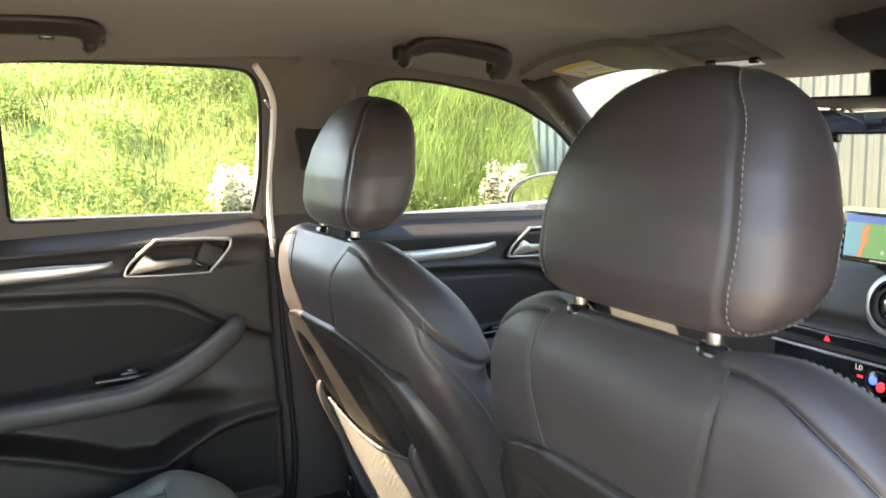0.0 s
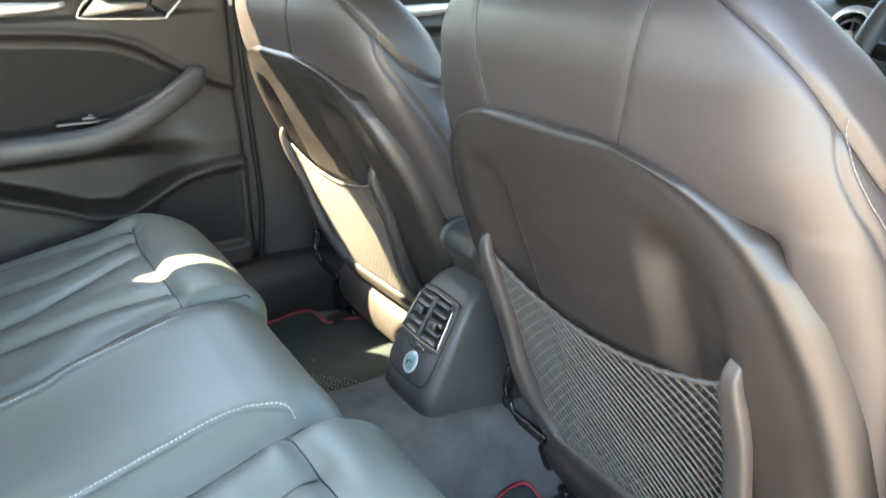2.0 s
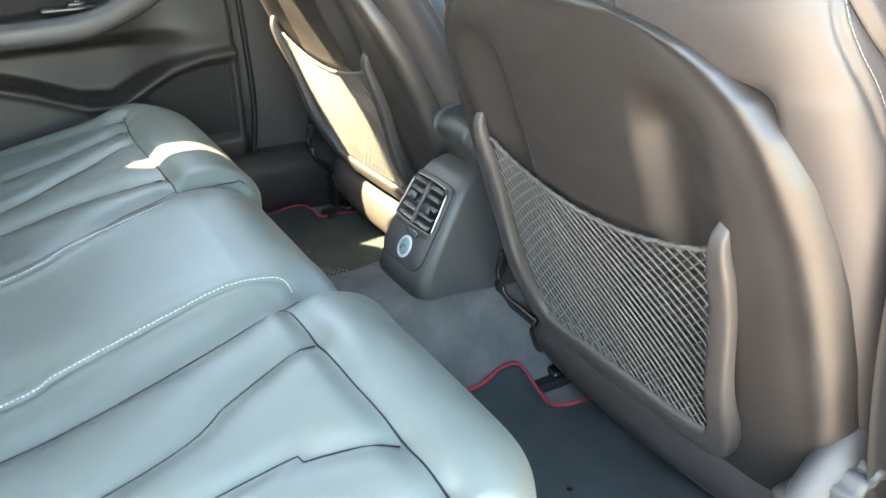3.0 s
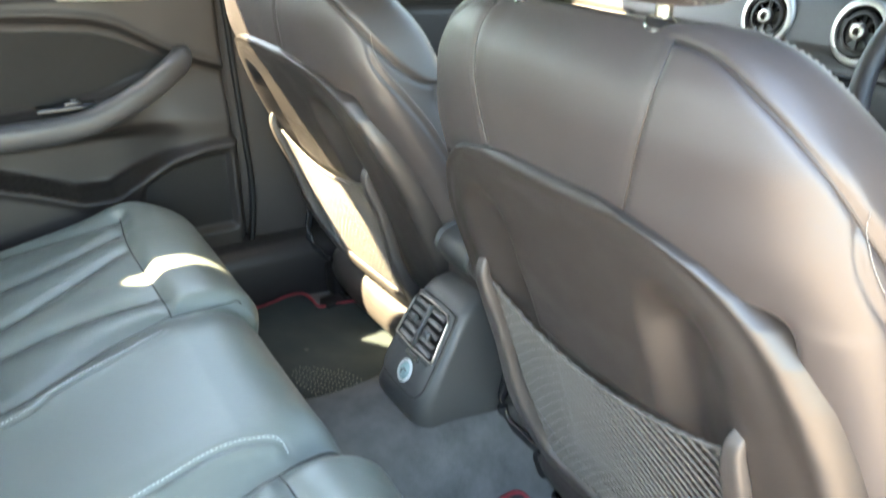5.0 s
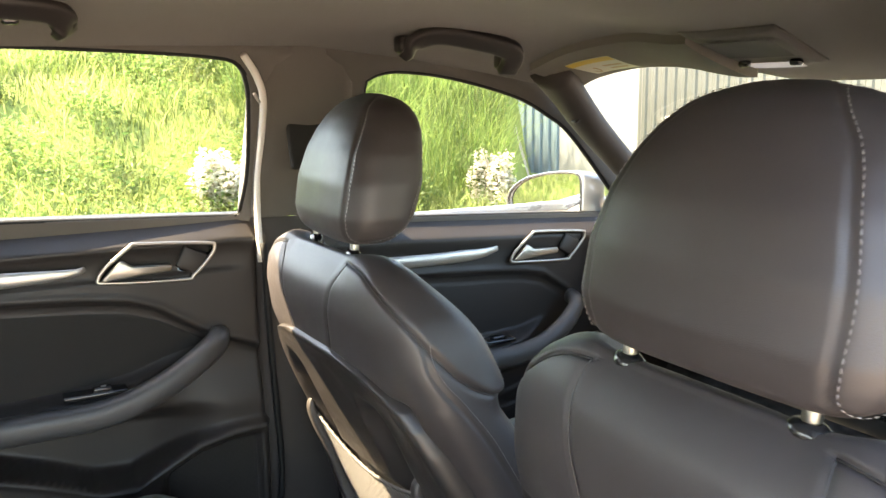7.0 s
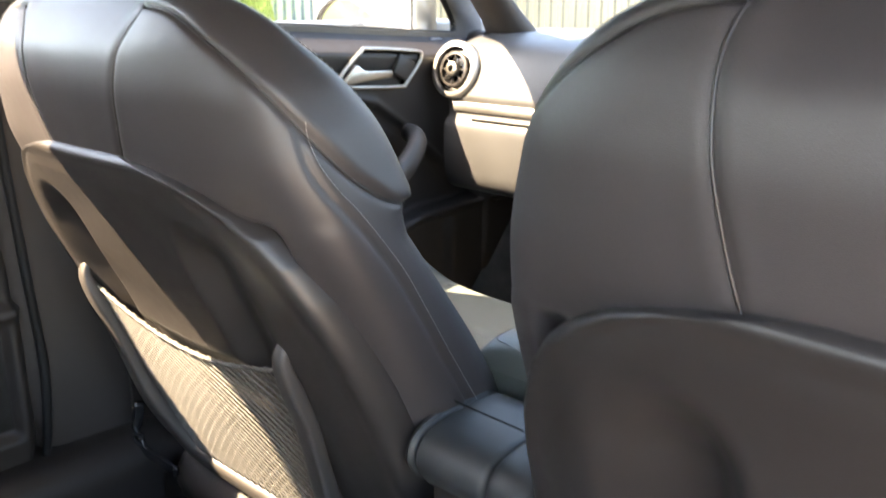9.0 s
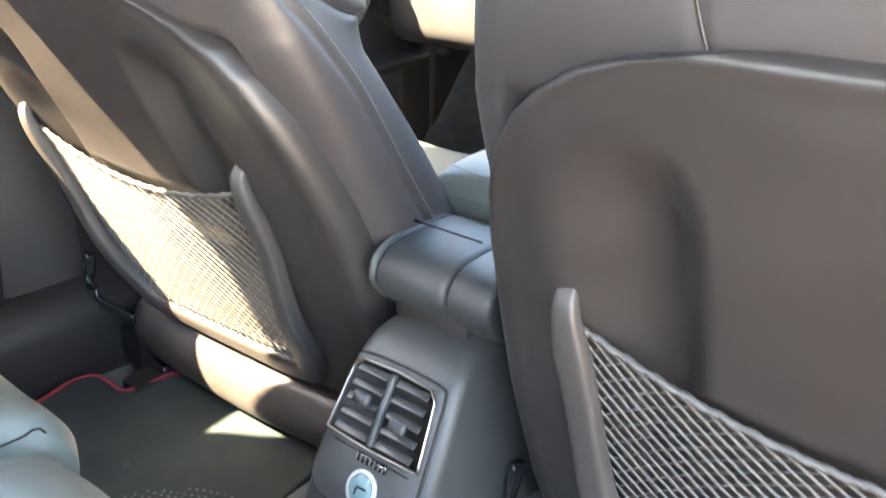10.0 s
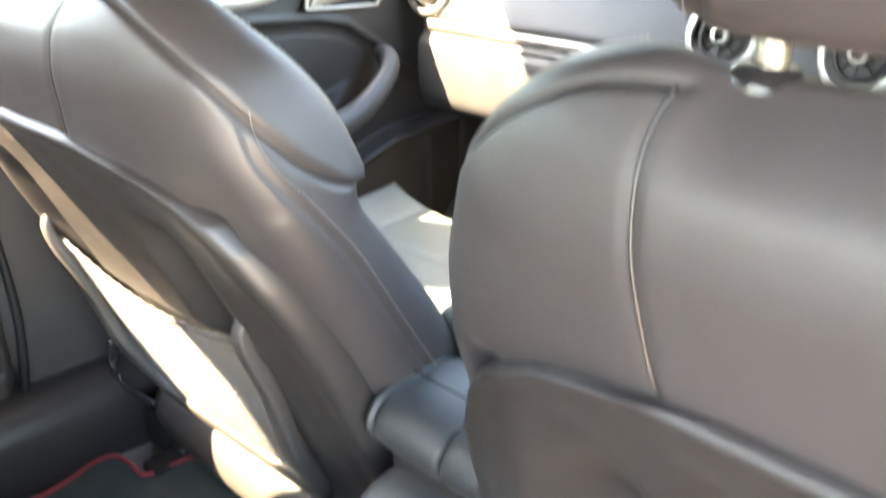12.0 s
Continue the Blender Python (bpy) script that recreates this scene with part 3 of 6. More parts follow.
pull = resample([(-0.628, -0.52, 0.603), (-0.622, -0.10, 0.603), (-0.615, 0.06, 0.605), (-0.605, 0.14, 0.611), (-0.600, 0.20, 0.628), (-0.602, 0.26, 0.655), (-0.612, 0.31, 0.684), (-0.630, 0.335, 0.697), (-0.655, 0.345, 0.700)], 80)
part("armrest", tube(pull, 0.019, 0.021, sides=18, taper=np.concatenate([np.linspace(1.25, 1.1, 45), np.linspace(1.1, 0.98, 35)]), square=0.75), SOFT_TOP, door_rear, "soft grey pull handle and armrest")
part("window_switch", join(rbox((-0.640, 0.135, 0.638), (0.034, 0.10, 0.008), 0.003), rbox((-0.636, 0.145, 0.645), (0.016, 0.030, 0.008), 0.003)), GLOSS_BLACK, door_rear, "gloss black window switch plate")
part("switch_mark", rbox((-0.634, 0.147, 0.650), (0.004, 0.008, 0.001), 0.0003, 1), WHITE_PLASTIC, door_rear)
yy, zz = np.meshgrid(np.linspace(0.245, 0.402, 54), np.linspace(0.362, 0.505, 50))
rimz = polyz(yy, [(0.2, 0.440), (0.251, 0.468), (0.30, 0.492), (0.36, 0.504), (0.42, 0.506)])
zz = np.minimum(zz, rimz)
part("speaker_grille", sheet(np.stack([-0.672 + rear_relief(yy, zz) + 0.002 + 0.0006 * np.cos(yy * 1600) * np.cos(zz * 1600), yy, zz], 2)), INSERT, door_rear, "black perforated speaker grille")
iy, iz = np.meshgrid(np.linspace(-0.5, 0.33, 90), np.linspace(0, 1, 26))
ctop = polyz(iy, [(-0.6, 0.786), (-0.05, 0.776), (0.13, 0.763), (0.20, 0.754), (0.25, 0.736), (0.33, 0.690)])
cbot = polyz(iy, [(-0.6, 0.632), (0.02, 0.632), (0.12, 0.638), (0.20, 0.652), (0.26, 0.672), (0.33, 0.689)])
izz = cbot + (ctop - cbot) * iz
part("leather_insert", sheet(np.stack([-0.672 + rear_relief(iy, izz) + 0.002, iy, izz], 2)), INSERT, door_rear, "black leather-cloth door insert")

door_front = thing("door_2", (-0.70, 0.9, 0.17), "closed front passenger door trim, dark plastic and leather", "door", kind="structure")
part("door_trim", door_panel(0.56, 1.36, [(0.5, 0.888), (0.77, 0.875), (1.05, 0.861), (1.33, 0.846), (1.4, 0.842)], front_relief), PLASTIC, door_front, "dark moulded door trim")
handle_set(door_front, 0.968, 0.776)
bar = resample([(-0.664, 0.60, 0.797), (-0.661, 0.75, 0.794), (-0.661, 0.88, 0.795), (-0.664, 0.935, 0.802)], 40)
part("trim_strip", tube(bar, 0.005, 0.0125, sides=14, taper=np.concatenate([np.ones(30), np.linspace(1, 0.2, 10) ** 0.5])), ALU, door_front, "pale brushed aluminium trim strip")
pull = resample([(-0.622, 0.58, 0.575), (-0.618, 0.80, 0.577), (-0.608, 0.92, 0.582), (-0.600, 1.0, 0.598), (-0.602, 1.06, 0.63), (-0.612, 1.10, 0.662), (-0.630, 1.115, 0.676), (-0.655, 1.12, 0.68)], 70)
part("armrest", tube(pull, 0.019, 0.021, sides=18, taper=np.concatenate([np.linspace(1.25, 1.1, 40), np.linspace(1.1, 0.82, 30)])), SOFT_TOP, door_front, "soft grey pull handle and armrest")
part("window_switch", join(rbox((-0.638, 0.905, 0.612), (0.034, 0.10, 0.008), 0.003), rbox((-0.634, 0.915, 0.619), (0.016, 0.030, 0.008), 0.003)), GLOSS_BLACK, door_front, "gloss black window switch plate")

for d_ in (door_rear, door_front):
    d_.location = outboard(d_.location)
    d_.scale = (1.03, 1.03, 1.03)

door_driver = thing("door_3", (0.70, 0.9, 0.17), "closed front door trim beside the steering wheel", "door", kind="structure")
part("door_trim", door_panel(0.62, 1.36, [(0.5, 0.892), (0.738, 0.882), (1.0, 0.869), (1.28, 0.855), (1.4, 0.845)], front_relief, -1), PLASTIC, door_driver)

# body behind and below the doors, closing the cabin
for m in (1, -1):
    yq = -0.55 if m == 1 else -0.48
    setting("wall_side_rear", rbox((m * -0.70, (yq - 1.12) / 2, 0.55), (0.10, 1.12 + yq, 0.78), 0.02), PILLAR, "dark side trim behind the rear door", "side trim")
    setting("wall_sill", rbox((m * -0.705, 0.45, 0.155), (0.15, 1.9, 0.28), 0.04), PLASTIC, "dark door sill", "sill")
setting("wall_left", rbox((-0.835, 0.42, 0.43), (0.03, 2.45, 0.88), 0.01), SILVER, "closed outer body side", "body side")
for m in (1, -1):
    setting("wall_footwell", rbox((m * -0.715, 1.50, 0.50), (0.06, 0.30, 0.70), 0.02), PLASTIC, "dark side panel of the front footwell", "side trim")
setting("wall_front", rbox((0, 1.64, 0.46), (1.56, 0.03, 0.78), 0.01), PLASTIC, "dark front bulkhead", "bulkhead")
setting("wall_rear", join(rbox((0, -1.12, 0.50), (1.5, 0.06, 0.88), 0.02), rbox((0, -0.92, 0.90), (1.36, 0.40, 0.03), 0.01)), PILLAR, "dark rear bulkhead behind the seats", "bulkhead")
for m in (1, -1):
    path = resample([(m * -0.59, -0.70, 1.17), (m * -0.62, -0.92, 1.07), (m * -0.66, -1.12, 0.93)], 14)
    setting("pillar_rear", tube(path, 0.05, 0.075, sides=14, up=(0, 0.6, 0.8)), PILLAR, "rear roof pillar in dark trim", "pillar")

# windscreen and rear window
for name, corners, lab in (("window_5", [(-0.70, 1.46, 0.845), (0.70, 1.46, 0.845), (0.59, 1.07, 1.165), (-0.59, 1.07, 1.165)], "broad raked windscreen"),
                           ("window_6", [(-0.58, -1.10, 0.95), (0.58, -1.10, 0.95), (0.56, -0.86, 1.17), (-0.56, -0.86, 1.17)], "rear window")):
    c = np.array(corners, float)
    U, V = np.meshgrid(np.linspace(0, 1, 24), np.linspace(0, 1, 12))
    P = (c[0] * (1 - U)[..., None] + c[1] * U[..., None]) * (1 - V)[..., None] + (c[3] * (1 - U)[..., None] + c[2] * U[..., None]) * V[..., None]
    s = 1 if name == "window_5" else -1
    P[..., 1] += s * 0.10 * (1 - (2 * U - 1) ** 2)
    w = setting(name, sheet(P), PANE, lab, "window", smooth=True)
    w.visible_shadow = False

# ---------------------------------------------------------------- floor
def floor_z(x, y):
    """The carpet: flat wells with a tunnel between them."""
    t = np.exp(-(np.abs(x) / 0.155) ** 4)
    tunnel = 0.137 * t * (1 - 0.15 * smooth01(0.5, 0.9, y))
    z = 0.163 + tunnel
    z = z + 0.12 * smooth01(0.63, 0.69, np.abs(x)) * smooth01(0.10, 0.60, y)
    z = z + 0.25 * smooth01(1.25, 1.55, y)
    return z + 0.004 * np.sin(x * 37 + y * 11) * np.sin(y * 29)


X, Y = np.meshgrid(np.linspace(-0.69, 0.69, 110), np.linspace(-0.80, 1.62, 150))
P = np.stack([X, Y, floor_z(X, Y)], 2)
bottom = np.stack([X, Y, np.full_like(X, 0.0)], 2)
setting("floor", join(sheet(P), sheet(bottom[::10, ::10]), *[sheet(np.stack([P[i], bottom[i]])) for i in rim_idx]), CARPET, "charcoal carpet with a raised centre tunnel", "floor")


def floor_mat(cx, oy):
    """A cloth footwell mat with a red edge that waves round the seat rail."""
    mat_ob = thing("floor_mat", (cx, 0.45, 0.165), "black carpet floor mat with thin red piping", "floor mat", "rear floor mats")
    front = [(-0.256, 0.30), (-0.254, 0.439), (-0.263, 0.490), (-0.258, 0.522), (-0.225, 0.530), (-0.192, 0.532), (-0.178, 0.560), (-0.170, 0.605), (-0.14, 0.625), (0.10, 0.63), (0.15, 0.60), (0.165, 0.50), (0.165, 0.30)]
    loop = [(cx + a, b + oy, 0) for a, b in front]
    L = resample(loop, 160, True)
    L[:, 2] = floor_z(L[:, 0], L[:, 1]) + 0.010
    c = L.mean(0)
    rows = [L - (0, 0, 0.010), L, c + (L - c) * 0.97]
    for s in (0.8, 0.6, 0.4, 0.2, 0.02):
        q = c + (L - c) * s
        q[:, 2] = floor_z(q[:, 0], q[:, 1]) + 0.011
        rows.append(q)
    part("mat_cloth", sheet(np.array(rows), wrap=True), MATCLOTH, mat_ob)
    R = resample(loop[:10], 110)
    R[:, 2] = floor_z(R[:, 0], R[:, 1]) + 0.012
    part("piping", tube(R, 0.0032, 0.003, sides=6), RED, mat_ob, "thin red piping")
    # speckled sunlight on the mat, built as small pale bumps
    dots = []
    for i in range(17):
        for k in range(9):
            u, v = (i - 8) / 8.5, (k - 4) / 4.5
            if u * u + v * v < 1 and oy == 0:
                x, y = cx + 0.085 + u * 0.075 + (k % 2) * 0.004, 0.440 + v * 0.045 + u * 0.03
                dots.append(rbox((x, y, float(floor_z(np.array(x), np.array(y))) + 0.0115), (0.0042, 0.0032, 0.0016), 0.0007, 1))
    if dots:
        tagged(part("sun_speckle", join(*dots), SPECKLE_TRIM, mat_ob, "pale dots standing for sun speckle on the mat"), kind="stuff")
    return mat_ob


floor_mat(-0.36, 0.0)
floor_mat(0.43, 0.03)


# ---------------------------------------------------------------- front seats
SX = 0.38


def curve(z, zs, vs):
    """A smooth run of values through a few stations."""
    t = np.linspace(zs[0], zs[-1], 400)
    v = np.interp(t, zs, vs)
    k = np.exp(-np.linspace(-2, 2, 31) ** 2)
    v = np.convolve(np.pad(v, 15, "reflect", reflect_type="odd"), k / k.sum(), "valid")
    return float(np.interp(z, t, v))


def even_ring(ring, n):
    """n points evenly round a closed ring."""
    q = np.vstack([ring, ring[:1]])
    l = np.concatenate([[0], np.cumsum(np.linalg.norm(np.diff(q, axis=0), axis=1))])
    t = np.linspace(0, l[-1], n + 1)[:-1]
    return np.stack([np.interp(t, l, q[:, i]) for i in range(3)], 1)


def backrest_section(z):
    """Half width, rear, front and squareness of the backrest at height z."""
    w = curve(z, [0.27, 0.36, 0.45, 0.60, 0.68, 0.74, 0.79, 0.84, 0.87, 0.892, 0.906, 0.912], [0.280, 0.298, 0.304, 0.293, 0.286, 0.278, 0.266, 0.248, 0.222, 0.192, 0.155, 0.120])
    yb = curve(z, [0.25, 0.59, 0.77, 0.83, 0.87, 0.898, 0.916], [0.592, 0.482, 0.411, 0.404, 0.409, 0.422, 0.440])
    yf = curve(z, [0.27, 0.36, 0.45, 0.57, 0.66, 0.725, 0.74, 0.77, 0.82, 0.85, 0.872, 0.892, 0.906, 0.912], [0.80, 0.780, 0.745, 0.682, 0.626, 0.585, 0.582, 0.575, 0.555, 0.538, 0.515, 0.490, 0.466, 0.452])
    yf = yf + 0.011 * float(smooth01(0.716, 0.732, z)) * float(smooth01(0.875, 0.78, z))
    return w - 0.004, yb, yf, float(np.interp(z, [0.27, 0.7, 0.8, 0.912], [2.8, 2.7, 2.4, 2.2]))


REAR_SQUARE = 0.65


def backrest_grid():
    zs = np.concatenate([np.linspace(0.27, 0.86, 220), np.linspace(0.862, 0.912, 30)])
    n = 420
    a = np.linspace(0, 2 * np.pi, 2400, endpoint=False)
    rows = []
    for z in zs:
        w, yb, yf, nb = backrest_section(z)
        ca, sa = np.cos(a), np.sin(a)
        ne = np.where(sa < 0, nb + REAR_SQUARE, nb + 1.6 * float(smooth01(0.69, 0.74, z)))
        px = w * np.sign(ca) * np.abs(ca) ** (2 / ne)
        h, ym = (yf - yb) / 2, (yf + yb) / 2
        py = ym + h * np.sign(sa) * np.abs(sa) ** (2 / ne)
        # hollow between the wings on the sitting side
        dish = 0.055 * np.exp(-(px / (0.60 * w)) ** 4) * smooth01(0.0, 0.8, sa) * smooth01(0.915, 0.80, z)
        py = py - dish
        # the padding gives way behind the shell's hollow
        py = py + 0.036 * smooth01(0.240, 0.205, np.abs(px)) * smooth01(0.735, 0.705, z) * smooth01(0.275, 0.31, z) * smooth01(0.0, -0.35, sa)
        rows.append(even_ring(np.stack([SX + px, py, np.full(len(px), z)], 1), n))
    top = rows[-1]
    c = top.mean(0)
    for s, dz in ((0.85, 0.0025), (0.6, 0.004), (0.3, 0.0045), (0.02, 0.0045)):
        q = c + (top - c) * s
        q[:, 2] = top[:, 2] + dz
        rows.append(q)
    P = np.array(rows)
    # shoulders stand a little higher than the middle
    P[..., 2] += 0.010 * smooth01(0.84, 0.905, P[..., 2]) * smooth01(0.09, 0.15, np.abs(P[..., 0] - SX)) * smooth01(0.43, 0.49, P[..., 1])
    # and the middle dips under the headrest
    P[..., 2] -= 0.010 * smooth01(0.84, 0.90, P[..., 2]) * smooth01(0.135, 0.085, np.abs(P[..., 0] - SX))
    N = grid_normals(P, True)
    cen = np.stack([np.full(P.shape[:2], SX), np.full(P.shape[:2], 0.52), P[..., 2]], 2)
    if ((P - cen) * N)[20:100].sum() < 0:
        N = -N
    return P, N


def seam_lines(P, N, inner=0.0):
    """Seams of the backrest: two down the back, one over each shoulder, one down each flank."""
    out = {"back": [], "shoulder": [], "flank": []}
    for s in (1, -1):
        back = resample([(SX + s * (0.094 - inner), 0.405, 0.760), (SX + s * (0.105 - inner), 0.405, 0.80), (SX + s * (0.114 - inner), 0.402, 0.84), (SX + s * (0.117 - 0.8 * inner), 0.405, 0.875), (SX + s * (0.115 - 0.4 * inner), 0.413, 0.894), (SX + s * 0.112, 0.425, 0.905)], 44)
        sh = resample([(SX + s * 0.112, 0.425, 0.905), (SX + s * 0.154, 0.431, 0.893), (SX + s * 0.190, 0.434, 0.872), (SX + s * 0.216, 0.439, 0.854), (SX + s * 0.251, 0.459, 0.814), (SX + s * 0.268, 0.493, 0.768), (SX + s * 0.272, 0.531, 0.735), (SX + s * 0.268, 0.572, 0.722)], 60)
        fl = resample([(SX + s * 0.255, 0.462, 0.803), (SX + s * 0.261, 0.464, 0.776), (SX + s * 0.269, 0.477, 0.749), (SX + s * 0.275, 0.493, 0.727), (SX + s * 0.283, 0.528, 0.672), (SX + s * 0.287, 0.553, 0.620), (SX + s * 0.291, 0.578, 0.566), (SX + s * 0.292, 0.63, 0.46)], 60)
        for k, ln in (("back", back), ("shoulder", sh), ("flank", fl)):
            out[k].append(on_grid(P, N, ln, 0.0)[0])
    return out


def headrest_grid():
    zs = np.concatenate([np.linspace(0.920, 0.940, 10), np.linspace(0.944, 1.08, 44), np.linspace(1.083, 1.119, 20)])
    n = 220
    a = np.linspace(0, 2 * np.pi, 1600, endpoint=False)
    rows = []
    zt = [0.920, 0.926, 0.940, 0.955, 1.0, 1.04, 1.07, 1.09, 1.105, 1.114, 1.119]
    for z in zs:
        w = curve(z, zt, [0.114, 0.127, 0.138, 0.144, 0.142, 0.131, 0.117, 0.102, 0.084, 0.064, 0.038])
        yb = curve(z, zt, [0.430, 0.423, 0.418, 0.415, 0.419, 0.430, 0.443, 0.455, 0.469, 0.482, 0.496])
        yf = curve(z, zt, [0.496, 0.508, 0.522, 0.534, 0.551, 0.557, 0.562, 0.560, 0.552, 0.541, 0.525])
        ca, sa = np.cos(a), np.sin(a)
        e = np.interp(z, [0.94, 1.05, 1.119], [3.6, 3.0, 2.2])
        px = w * np.sign(ca) * np.abs(ca) ** (2 / e)
        h, ym = (yf - yb) / 2, (yf + yb) / 2
        py = ym + h * np.sign(sa) * np.abs(sa) ** (2 / e)
        rows.append(even_ring(np.stack([SX + px, py, np.full(len(px), z)], 1), n))
    for end, sgn in ((-1, 1), (0, -1)):
        ring = rows[end]
        c = ring.mean(0)
        extra = []
        for s, dz in ((0.8, 0.0015), (0.5, 0.0025), (0.02, 0.003)):
            q = c + (ring - c) * s
            q[:, 2] = ring[:, 2] + sgn * dz
            extra.append(q)
        rows = rows + extra if end == -1 else extra[::-1] + rows
    P = np.array(rows)
    N = grid_normals(P, True)
    cen = np.array([SX, 0.47, 1.02])
    if ((P - cen) * N).sum() < 0:
        N = -N
    return P, N


def shell_half(z):
    return float(np.interp(z, [0.285, 0.31, 0.36, 0.48, 0.56, 0.61, 0.655, 0.69, 0.715, 0.735, 0.750, 0.760, 0.767, 0.772, 0.775, 0.777], [0.256, 0.268, 0.277, 0.278, 0.273, 0.266, 0.256, 0.242, 0.224, 0.200, 0.174, 0.146, 0.114, 0.082, 0.048, 0.012]))


def leather_y(x, z, squarer=0.0):
    """The rear face of the leather at a sideways distance x."""
    w, yb, yf, nb = backrest_section(z)
    nb = nb + REAR_SQUARE + squarer
    u = np.clip(np.abs(x) / w, 0, 0.985)
    return (yf + yb) / 2 - (yf - yb) / 2 * (1 - u ** nb) ** (1 / nb)


def shell_grid():
    vs = np.concatenate([np.linspace(0.285, 0.66, 84), np.linspace(0.663, 0.777, 60)])
    us = np.sin(np.linspace(-1, 1, 210) * math.pi / 2 * 0.97)
    us /= us.max()
    P = np.zeros((len(vs), len(us), 3))
    for i, z in enumerate(vs):
        w = shell_half(z)
        x = us * w
        side = (1 - np.abs(us)) * w
        up = 0.777 - z
        e = np.minimum(side, np.where(np.abs(x) < 0.2, up * 1.15 + 0.12 * np.abs(x) ** 2, 9))
        e = np.maximum(e, 0)
        y = leather_y(x, z, 2.4 * float(smooth01(0.745, 0.62, z))) - 0.003 - 0.007 * smooth01(0.0, 0.045, e) - 0.005 * np.exp(-((e - 0.012) / 0.012) ** 2) + 0.020 * np.exp(-e / 0.004)
        # two upright knee scoops beside a plain middle, and a shallow tray behind the net
        ax = np.abs(x)
        y = y - 0.003 * smooth01(0.025, 0.07, e) * smooth01(0.72, 0.62, z)
        bar_x = np.interp(z, [0.352, 0.600], [0.166, 0.190])
        scoop = smooth01(0.090, 0.124, ax) * smooth01(bar_x + 0.010, bar_x - 0.062, ax) * smooth01(0.724, 0.672, z + 9.0 * (ax - 0.135) ** 2) * smooth01(0.30, 0.36, z)
        tray = smooth01(bar_x, bar_x - 0.040, ax) * smooth01(0.585, 0.545, z + 0.9 * (0.19 ** 2 - x * x)) * smooth01(0.30, 0.34, z)
        y = y + np.maximum(0.024 * scoop, 0.020 * tray)
        P[i] = np.stack([SX + x, y, np.full(len(us), z)], 1)
    # the rim turns in to meet the leather
    rim_in = P[:, (0, -1)].copy()
    rim_in[:, 0] += (0.004, 0.05, 0)
    rim_in[:, 1] += (-0.004, 0.05, 0)
    return np.concatenate([rim_in[:, :1], P, rim_in[:, 1:]], 1)


POST_TIP, POST_LOW = (0.190, 0.462, 0.600), (0.166, 0.541, 0.352)


def net_frame():
    """The U-shaped bar that holds the pocket net."""
    x1, y1, z1 = POST_TIP
    x0, y0, z0 = POST_LOW
    p = [(SX - x1, y1 + 0.012, z1 + 0.004), (SX - x1 + 0.002, y1 + 0.006, z1 - 0.02), (SX - x1 + 0.006, y1 + 0.028, z1 - 0.09), (SX - x0 - 0.008, y0 - 0.028, z0 + 0.06), (SX - x0 + 0.004, y0 + 0.004, z0 - 0.012), (SX - x0 + 0.035, y0 + 0.016, z0 - 0.040),
         (SX, y0 + 0.018, z0 - 0.044)]
    p = p + [(2 * SX - a, b, c) for a, b, c in p[-2::-1]]
    q = resample(p, 150)
    t = np.concatenate([np.linspace(0.35, 1.0, 10) ** 0.6, np.ones(130), np.linspace(1.0, 0.35, 10) ** 0.6])
    low = 1 + 0.45 * np.exp(-((np.arange(150) - 74.5) / 42) ** 6)
    return tube(q, 0.0122, 0.0088, sides=24, up=(0, -0.93, -0.35), taper=t * low, square=0.55), q


def net_point(s, t):
    """A point of the net: s across, t up."""
    x1, y1, z1 = POST_TIP
    x0, y0, z0 = POST_LOW
    half = x0 + (x1 - x0) * t + 0.001
    sag = 0.038 * (1 - (2 * s - 1) ** 2) * t
    x = SX + (2 * s - 1) * half
    zb = z0 - 0.028
    z = zb + (z1 - 0.024 - sag - zb) * t
    y = y0 + 0.003 + (y1 - y0) * (z - zb) / (z1 - zb) + 0.004 - 0.007 * math.sin(math.pi * s) * t
    return x, y, z


def net_mesh():
    ms = []
    cols = 24
    k = 17
    for sgn in (1, -1):
        for c in range(-k, cols + k):
            ends = sorted(((0 - c) / (sgn * k), (cols - c) / (sgn * k)))
            t0, t1 = max(0.0, ends[0]), min(1.0, ends[1])
            if t1 - t0 < 0.02:
                continue
            ts = np.linspace(t0, t1, max(3, int((t1 - t0) * 2 * k) + 1))
            p = np.array([net_point(min(1.0, max(0.0, c / cols + sgn * t * k / cols)), t) for t in ts])
            wav = np.sin(ts * 2 * k * math.pi + 0.7)
            p[:, 0] += 0.0005 * wav
            p[:, 1] += 0.0005 * sgn
            ms.append(tube(p, 0.00110 if sgn < 0 else 0.00080, sides=5, up=(0, -1, 0.2)))
    # knots where the cords cross
    V, F = [], []
    for a in range(0, 2 * k + 1):
        for b in range(a % 2, 2 * cols + 1, 2):
            x, y, z = net_point(b / (2 * cols), a / (2 * k))
            o = len(V)
            V += [(x - 0.0015, y, z), (x, y - 0.0017, z), (x + 0.0015, y, z), (x, y + 0.0017, z), (x, y, z - 0.0024), (x, y, z + 0.0024)]
            F += [(o + i, o + (i + 1) % 4, o + 5) for i in range(4)] + [(o + (i + 1) % 4, o + i, o + 4) for i in range(4)]
    ms.append((np.array(V), F))
    return join(*ms)


